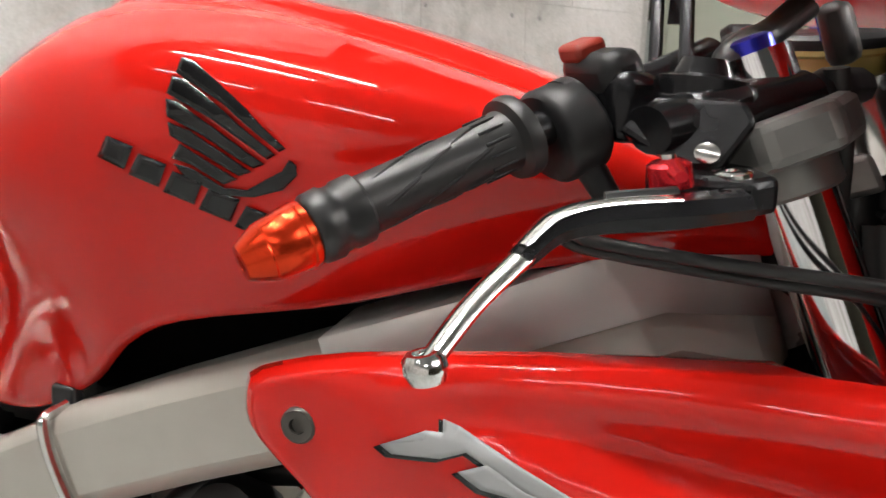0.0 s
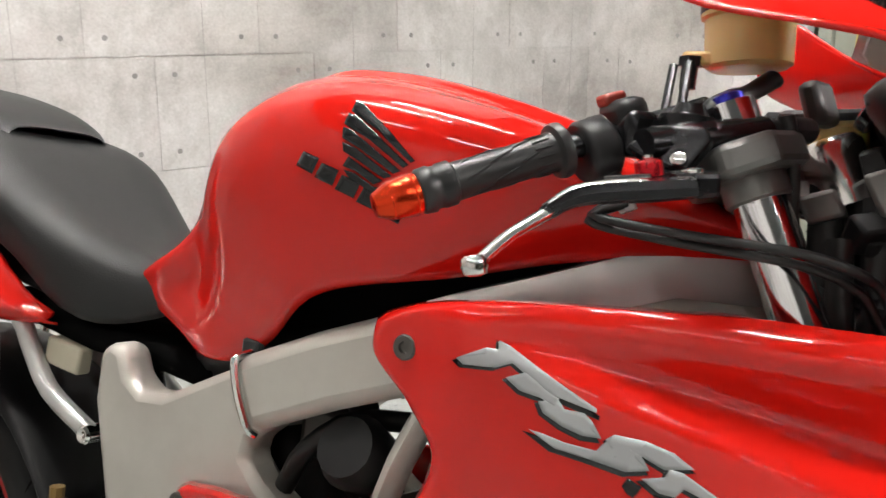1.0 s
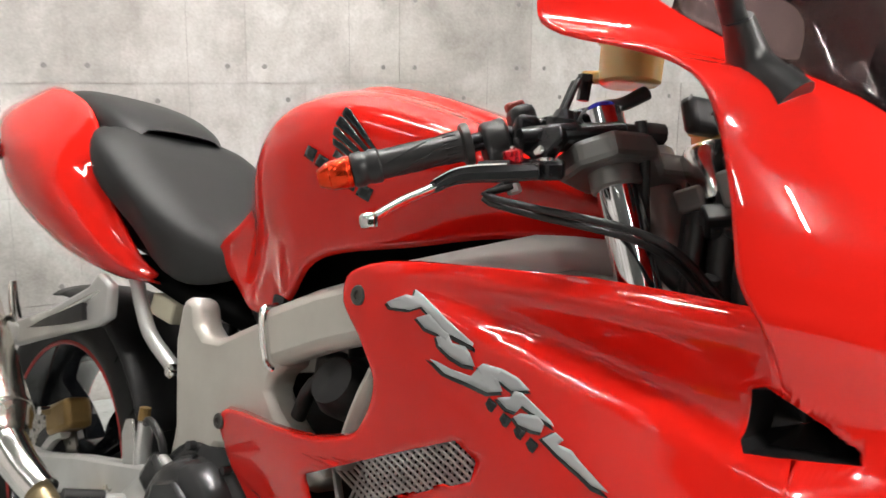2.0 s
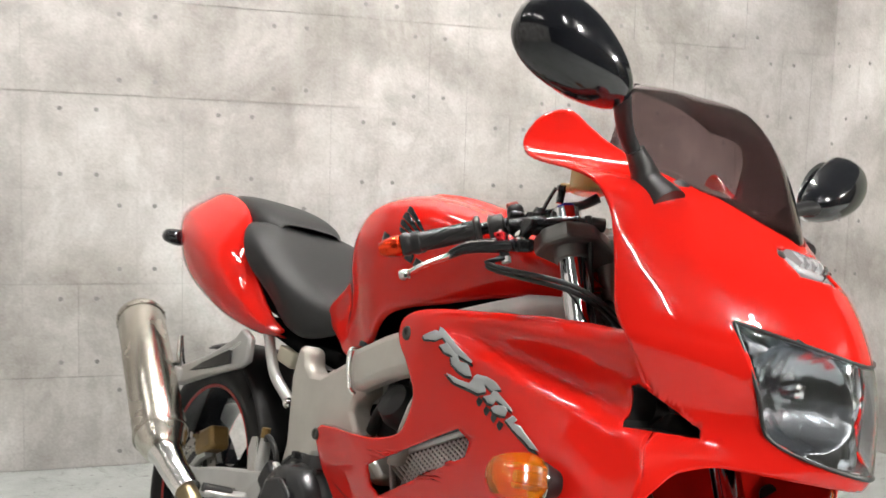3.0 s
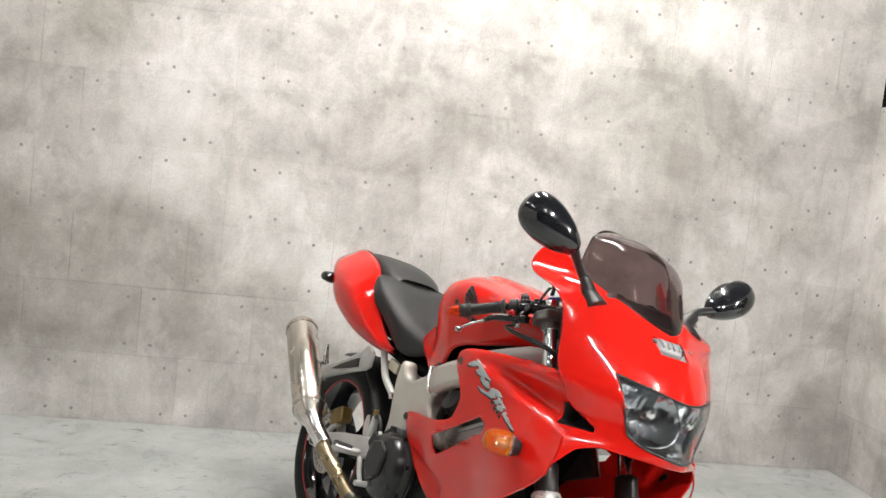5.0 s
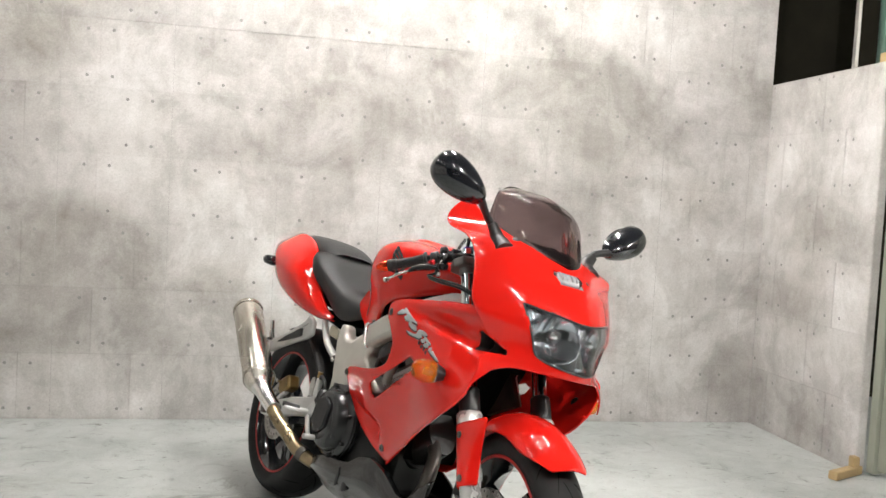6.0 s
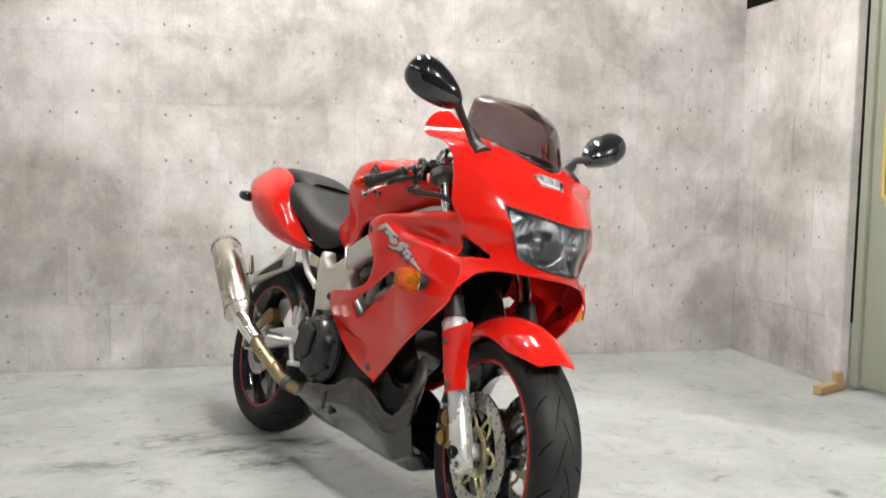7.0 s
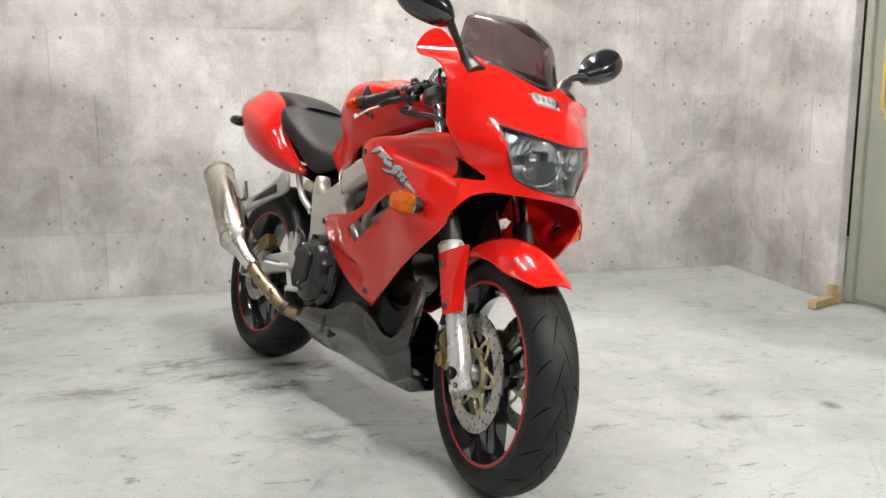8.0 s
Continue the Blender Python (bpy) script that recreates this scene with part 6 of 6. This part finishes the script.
cover = part("clutch_cover", lathe([(-0.04, 0.128), (0.012, 0.128), (0.020, 0.121), (0.024, 0.105), (0.050, 0.096), (0.058, 0.085), (0.060, 0.0)], (0.560, -0.142, 0.398), (0, -1, 0), 40), ENGINE_GREY, engine, "dark grey painted clutch cover")
part("cover_rim", ring([(-0.008, 0.127), (0.004, 0.131), (0.010, 0.126)], (0.560, -0.142, 0.398), (0, -1, 0), 40), ENGINE_GREY, cover)
for k in range(8):
    a = 2 * math.pi * k / 8 + 0.3
    part("cover_bolt", lathe([(0.0, 0.007), (0.022, 0.007), (0.024, 0.0)], (0.560 + 0.116 * math.cos(a), -0.152, 0.398 + 0.116 * math.sin(a)), (0, -1, 0), 10), ENGINE_GREY, cover)
part("cover_boss", block((0.465, -0.175, 0.445), (0.05, 0.03, 0.06), Matrix.Rotation(radians(30), 3, "Y")), ENGINE_GREY, cover, bevel=0.01)
part("side_case", lathe([(-0.03, 0.10), (0.02, 0.10), (0.03, 0.07), (0.03, 0.0)], (0.58, 0.135, 0.37), (0, 1, 0), 32), ENGINE_GREY, engine)

part("cover_facet", plate([(-0.07, -0.02), (-0.05, 0.055), (0.0, 0.072), (0.045, 0.05), (0.03, -0.03), (-0.02, -0.062)], (0.560, -0.201, 0.402), (1, 0, 0), (0, 0, 1), 0.012), ENGINE_GREY, cover, bevel=0.006)
part("cover_rib", block((0.625, -0.190, 0.41), (0.012, 0.02, 0.12), Matrix.Rotation(radians(-20), 3, "Y")), ENGINE_GREY, cover, bevel=0.005)

# radiators behind the side slots
BRIGHT_MESH = speckled("bright_mesh_metal", (0.78, 0.77, 0.74), (0.68, 0.67, 0.64), 0.35, 0.3, 60, 0.0)
for s in (-1, 1):
    ax, ay = Vector((0.26, 0, 0.13)).normalized(), Vector((-0.13, 0, 0.26)).normalized()
    rad = part("radiator", plate([(-0.15, -0.06), (0.15, -0.06), (0.15, 0.07), (-0.15, 0.07)], (0.945, -0.136 if s < 0 else 0.196, 0.605), ax, ay, -0.016 if s < 0 else 0.016), DARK_PIPE, bike, "dull metal side radiator behind a mesh guard", smooth=False)
    y = -0.150 if s < 0 else 0.210
    part("guard_frame", tube([Vector((0.945, y, 0.605)) + a * ax + b * ay for a, b in ((-0.14, -0.05), (0.14, -0.05), (0.14, 0.045), (-0.14, 0.045), (-0.14, -0.05))], 0.006, 8), ALLOY, rad)
    for sgn in (1, -1):
        proto = None
        for k in range(22):
            a = -0.13 + 0.0125 * k
            bar = new("mesh_wire", proto) if proto else part("mesh_wire", tube([Vector((0, 0, 0)) - 0.037 * ay - sgn * 0.037 * ax, Vector((0, 0, 0)) + 0.037 * ay + sgn * 0.037 * ax], 0.0019, 6), BRIGHT_MESH, rad)
            proto = bar.data
            bar.parent = rad
            bar.location = slim(Vector((0.945, y + 0.001 * sgn, 0.605)) + a * 0.86 * ax)

# exhaust
MUF, ad = Vector((0.085, -0.230, 0.418)), Vector((-0.40, 0.030, 0.240)).normalized()
muffler = part("muffler", lathe([(-0.030, 0.034), (-0.022, 0.042), (-0.004, 0.050), (0.014, 0.0555), (0.020, 0.0585), (0.447, 0.0585), (0.455, 0.056), (0.458, 0.050), (0.448, 0.046), (0.442, 0.030), (0.37, 0.028)], MUF, ad, 40), TITAN, bike, "brushed titanium round muffler")
for d in (0.026, 0.438):
    part("band", ring([(d - 0.006, 0.0588), (d - 0.006, 0.0602), (d + 0.006, 0.0602), (d + 0.006, 0.0588)], MUF, ad, 40), TITAN, muffler)
for k in range(10):
    a = 2 * math.pi * k / 10
    p, q = frame_at(ad)
    part("rivet", lathe([(-0.001, 0.003), (0.002, 0.003), (0.003, 0.0)], MUF + ad * 0.438 + 0.0602 * (math.cos(a) * p + math.sin(a) * q), math.cos(a) * p + math.sin(a) * q, 8), BRIGHT, muffler)
part("strap_arm", tube([MUF + ad * 0.25 + Vector((0.02, 0.055, 0.02)), (-0.08, -0.16, 0.575)], 0.007, 8), BLACK_METAL, muffler)
part("inlet_cone", tube([MUF - ad * 0.02, (0.118, -0.228, 0.402), (0.150, -0.222, 0.382), (0.215, -0.212, 0.350)], [(0, 0.036), (0.3, 0.031), (0.6, 0.029), (1, 0.028)], 24, steps=14), BRIGHT, muffler, "shiny steel inlet cone")
part("link_pipe", tube([(0.195, -0.212, 0.352), (0.25, -0.208, 0.322), (0.32, -0.198, 0.290), (0.40, -0.180, 0.250), (0.47, -0.150, 0.232), (0.56, -0.10, 0.225)], 0.0235, 20, steps=24), PIPE, muffler, "heat-tinted brown exhaust pipe")
part("pipe_clamp", lathe([(-0.012, 0.027), (0.012, 0.027)], (0.425, -0.170, 0.243), (0.6, 0.25, -0.2), 20), DARK_PIPE, muffler)
part("header_pipe", tube([(0.97, -0.02, 0.47), (1.045, -0.045, 0.42), (1.065, -0.075, 0.34), (1.03, -0.085, 0.27), (0.94, -0.06, 0.235), (0.7, -0.05, 0.225)], 0.024, 18, steps=26), DARK_PIPE, bike, "dull dark front exhaust pipe")
part("header_nut", lathe([(-0.012, 0.036), (0.010, 0.036)], (0.975, -0.022, 0.468), (0.8, -0.25, -0.5), 20), DARK_PIPE, bike)

# belly pan
B_KEEL = [(0.42, 0.195), (0.50, 0.170), (0.60, 0.150), (0.80, 0.142), (0.95, 0.138), (1.06, 0.140), (1.118, 0.165)]
B_TOP = [(0.42, 0.228), (0.50, 0.264), (0.62, 0.288), (0.72, 0.298), (0.79, 0.335), (0.85, 0.353), (0.92, 0.342), (0.98, 0.318), (1.03, 0.292), (1.06, 0.290), (1.085, 0.330), (1.118, 0.368)]
B_W = [(0.42, 0.150), (0.60, 0.168), (0.80, 0.168), (0.95, 0.160), (1.05, 0.142), (1.118, 0.100)]


def belly_section(x):
    k, t, w = spl(B_KEEL, x), spl(B_TOP, x), spl(B_W, x)
    return [(w - 0.014, t), (w - 0.002, t - 0.004), (w, t - 0.014), (w + 0.004, k + 0.58 * (t - k)), (w + 0.002, k + 0.54 * (t - k)), (w * 0.80, k + 0.22 * (t - k)), (w * 0.76, k + 0.18 * (t - k)), (w * 0.40, k + 0.03), (w * 0.15, k), (0, k)]


pan = half_loft("belly_pan", [0.42, 0.45, 0.50, 0.56, 0.62, 0.68, 0.74, 0.80, 0.86, 0.91, 0.95, 0.99, 1.02, 1.04, 1.06, 1.075, 1.09, 1.105, 1.118], belly_section, CARBON, bike, "dark grey carbon-look belly pan", sub=0, thick=0.004, angle=48)
part("pan_mount", lathe([(-0.002, 0.016), (0.004, 0.016), (0.006, 0.010), (0.006, 0.0)], (0.757, -0.171, 0.232), (0, -1, 0.0), 18), BLACK_PLASTIC, pan)
part("pan_vent", plate([(0.0, -0.028), (0.016, -0.020), (0.014, 0.012), (0.002, 0.034), (-0.004, 0.010)], (0.700, -0.1735, 0.245), (1, 0, 0), (0, 0, 1), 0.003), BLACK_RUBBER, pan)

# swingarm, rear brake, hugger
for s in (-1, 1):
    arm = part("swingarm", grid([[Vector((x, s * (y + dy), z + dz)) for dy, dz in ((0.016, h), (0.016, -h), (-0.016, -h), (-0.016, h))] for x, y, z, h in ((0.50, 0.10, 0.43, 0.035), (0.40, 0.125, 0.415, 0.036), (0.20, 0.130, 0.370, 0.034), (0.04, 0.125, 0.325, 0.032), (-0.05, 0.125, 0.315, 0.030))], True, None, True), ALLOY, bike, "silver alloy swingarm beam", bevel=0.006)
    part("axle_nut", lathe([(0, 0.018), (0.016, 0.018), (0.018, 0.008), (0.018, 0)], (0, s * 0.141, 0.315), (0, s, 0), 6), DARK_PIPE, arm)
    part("chain_adjuster", block((-0.062, s * 0.125, 0.315), (0.016, 0.034, 0.045)), ALLOY, arm, bevel=0.004)
rdisc = part("rear_brake_disc", ring([(-0.002, 0.070), (-0.002, 0.110), (0.002, 0.110), (0.002, 0.070)], (0, -0.092, 0.315), (0, 1, 0), 48), BRAKE_DISC, bike, "drilled rear brake disc", smooth=False)
for k in range(24):
    a = 2 * math.pi * k / 24
    part("drill_hole", lathe([(-0.0025, 0.0042), (0.0025, 0.0042)], (0.09 * math.cos(a), -0.092, 0.315 + 0.09 * math.sin(a)), (0, 1, 0), 8), BLACK_PLASTIC, rdisc)
part("carrier", ring([(-0.004, 0.03), (-0.004, 0.072), (0.004, 0.072), (0.004, 0.03)], (0, -0.090, 0.315), (0, 1, 0), 32), BLACK_METAL, rdisc)
rcal = part("rear_caliper", block((0.055, -0.100, 0.425), (0.085, 0.05, 0.055), Matrix.Rotation(radians(-28), 3, "Y")), GOLD, bike, "gold rear brake caliper", bevel=0.010)
part("caliper_pin", lathe([(0, 0.008), (0.02, 0.008)], (0.03, -0.122, 0.43), (0, -1, 0), 10), BRIGHT, rcal)
part("caliper_bracket", tube([(0.0, -0.108, 0.34), (0.04, -0.108, 0.385), (0.07, -0.108, 0.40)], 0.010, 8, steps=5), ALLOY, rcal)
rows = []
for k in range(13):
    a = radians(28 + 75 * k / 12)
    rows.append([Vector((0.338 * math.cos(a), 0.10 * math.sin(q * 1.3) / math.sin(1.3), 0.315 + 0.338 * math.sin(a) - 0.05 * (1 - math.cos(q)))) for q in [-1 + j / 5 for j in range(11)]])
part("rear_hugger", grid(rows), BLACK_PLASTIC, bike, "black rear wheel hugger", thick=0.003)
shock = part("shock_absorber", lathe([(0, 0.03), (0.05, 0.03), (0.055, 0.024), (0.20, 0.024), (0.22, 0.03), (0.26, 0.02)], (0.40, 0, 0.40), (-0.05, 0, 1), 18), BLACK_METAL, bike)

# rider footrests, brake pedal and its cylinder
for s in (-1, 1):
    plate_o = [(0.505, 0.470), (0.470, 0.480), (0.420, 0.430), (0.385, 0.395), (0.395, 0.370), (0.440, 0.385), (0.500, 0.420)]
    rest = part("footrest_bracket", plate(plate_o, (0, s * 0.168, 0), (1, 0, 0), (0, 0, 1), 0.014), ALLOY, bike, "silver cast footrest bracket", bevel=0.004)
    part("footrest", tube([(0.395, s * 0.172, 0.385), (0.388, s * 0.215, 0.385), (0.372, s * 0.262, 0.390)], [(0, 0.010), (0.3, 0.0125), (1, 0.0115)], 14, steps=8, flat=0.75), ALLOY, rest)
    part("footrest_rubber", tube([(0.386, s * 0.210, 0.391), (0.371, s * 0.266, 0.396)], 0.012, 12, flat=0.75), BLACK_RUBBER, rest, "black rubber footrest pad")
    heel = part("heel_guard", plate([(0.355, 0.50), (0.375, 0.505), (0.392, 0.470), (0.402, 0.420), (0.385, 0.405), (0.362, 0.440), (0.350, 0.475)], (0, s * 0.172, 0), (1, 0, 0), (0, 0, 1), 0.004), BRIGHT, rest, "polished heel guard", bevel=0.002)
    part("pedal", tube([(0.40, s * 0.178, 0.37), (0.47, s * 0.200, 0.335), (0.54, s * 0.225, 0.325)], [(0, 0.009), (1, 0.007)], 10, steps=8), ALLOY, rest)
    part("pedal_toe", tube([(0.54, s * 0.205, 0.327), (0.54, s * 0.245, 0.327)], 0.009, 10), ALLOY, rest)
rmc = part("rear_master_cylinder", tube([(0.405, -0.160, 0.40), (0.400, -0.165, 0.45), (0.395, -0.165, 0.505)], [(0, 0.009), (0.5, 0.013), (1, 0.011)], 12, steps=8), ALLOY, bike, "alloy rear brake master cylinder")
part("boot", lathe([(0, 0.010), (0.03, 0.010)], (0.408, -0.160, 0.37), (-0.05, 0, 1), 10), BLACK_RUBBER, rmc)
part("hose", tube([(0.395, -0.165, 0.50), (0.42, -0.175, 0.515), (0.46, -0.172, 0.49), (0.465, -0.160, 0.45)], 0.006, 8, steps=12), BLACK_RUBBER, rmc)
part("hose_end", lathe([(-0.008, 0.009), (0.012, 0.009)], (0.393, -0.168, 0.515), (0, 0, 1), 8), GOLD, rmc)
stand = part("side_stand", tube([(0.56, 0.15, 0.27), (0.53, 0.24, 0.13), (0.50, 0.305, 0.0)], [(0, 0.014), (1, 0.011)], 12, steps=8), BLACK_METAL, bike, "black side stand propped on the floor")
# ---- printed panels and tie holes of the papered walls ----
PW, PH, GAP = 0.52, 0.325, 0.0034


def panel_mesh(w, h):
    bm = block((0, 0, 0), (w - GAP, 0.003, h - GAP))
    me = bpy.data.meshes.new("wall_panel")
    bm.to_mesh(me)
    bm.free()
    me.materials.append(WALLPAPER)
    return me


PANELS = {}


def put_panel(x0, x1, z0, z1, place, turn, parent):
    key = (round(x1 - x0, 3), round(z1 - z0, 3))
    if key not in PANELS:
        PANELS[key] = panel_mesh(*key)
    ob = new("wall_panel", PANELS[key])
    ob.parent = parent
    ob.matrix_basis = place((x0 + x1) / 2, (z0 + z1) / 2) @ Matrix.Rotation(radians(turn), 4, "Z")


def hole(bm, p, n):
    """A shallow sunk disc."""
    s, t = frame_at(n)
    ringv = [bm.verts.new(p + 0.0082 * (math.cos(a) * s + math.sin(a) * t)) for a in (2 * math.pi * k / 8 for k in range(8))]
    bm.faces.new(ringv)


def papered(parent, x_from, x_to, top, place, normal, turn):
    bm = bmesh.new()
    rows = int(math.ceil(top / PH))
    for r in range(rows):
        z0, z1 = r * PH, min((r + 1) * PH, top)
        off = 0.157 if r % 2 == 0 else 0.487
        joints = [off + PW * k for k in range(-12, 12)]
        cuts = sorted({x_from, x_to, *[x for x in joints if x_from + 0.02 < x < x_to - 0.02]})
        for a, b in zip(cuts, cuts[1:]):
            put_panel(a, b, z0, z1, place, turn, parent)
        for x in joints:
            for dx in (-0.058, 0.058):
                for z in (z0 + 0.052, z0 + PH - 0.052):
                    if x_from + 0.01 < x + dx < x_to - 0.01 and z < top - 0.01:
                        p = place(x + dx, z)
                        hole(bm, p.translation + Vector(normal) * 0.0021, normal)
    ob = tagged(part("tie_hole", bm, DIMPLE, parent, "small dark printed tie holes", smooth=False), kind="stuff")
    return ob


papered(wall_back, X0, WALL_X, CEIL - 0.003, lambda a, z: Matrix.Translation((a, WALL_Y - 0.0016, z)), (0, -1, 0), 0)
papered(wall_partition, 0.0, WALL_Y - 1.562 - 0.004, WALL_TOP, lambda a, z: Matrix.Translation((WALL_X - 0.0016, WALL_Y - 0.004 - a, z)), (-1, 0, 0), 90)
for k in range(-7, 6):
    x = 0.309 + PW * k
    if X0 < x < WALL_X - 0.05:
        part("paper_seam", block((x, WALL_Y - 0.0034, CEIL / 2), (0.0016, 0.0006, CEIL - 0.02)), JOINT, wall_back, smooth=False)
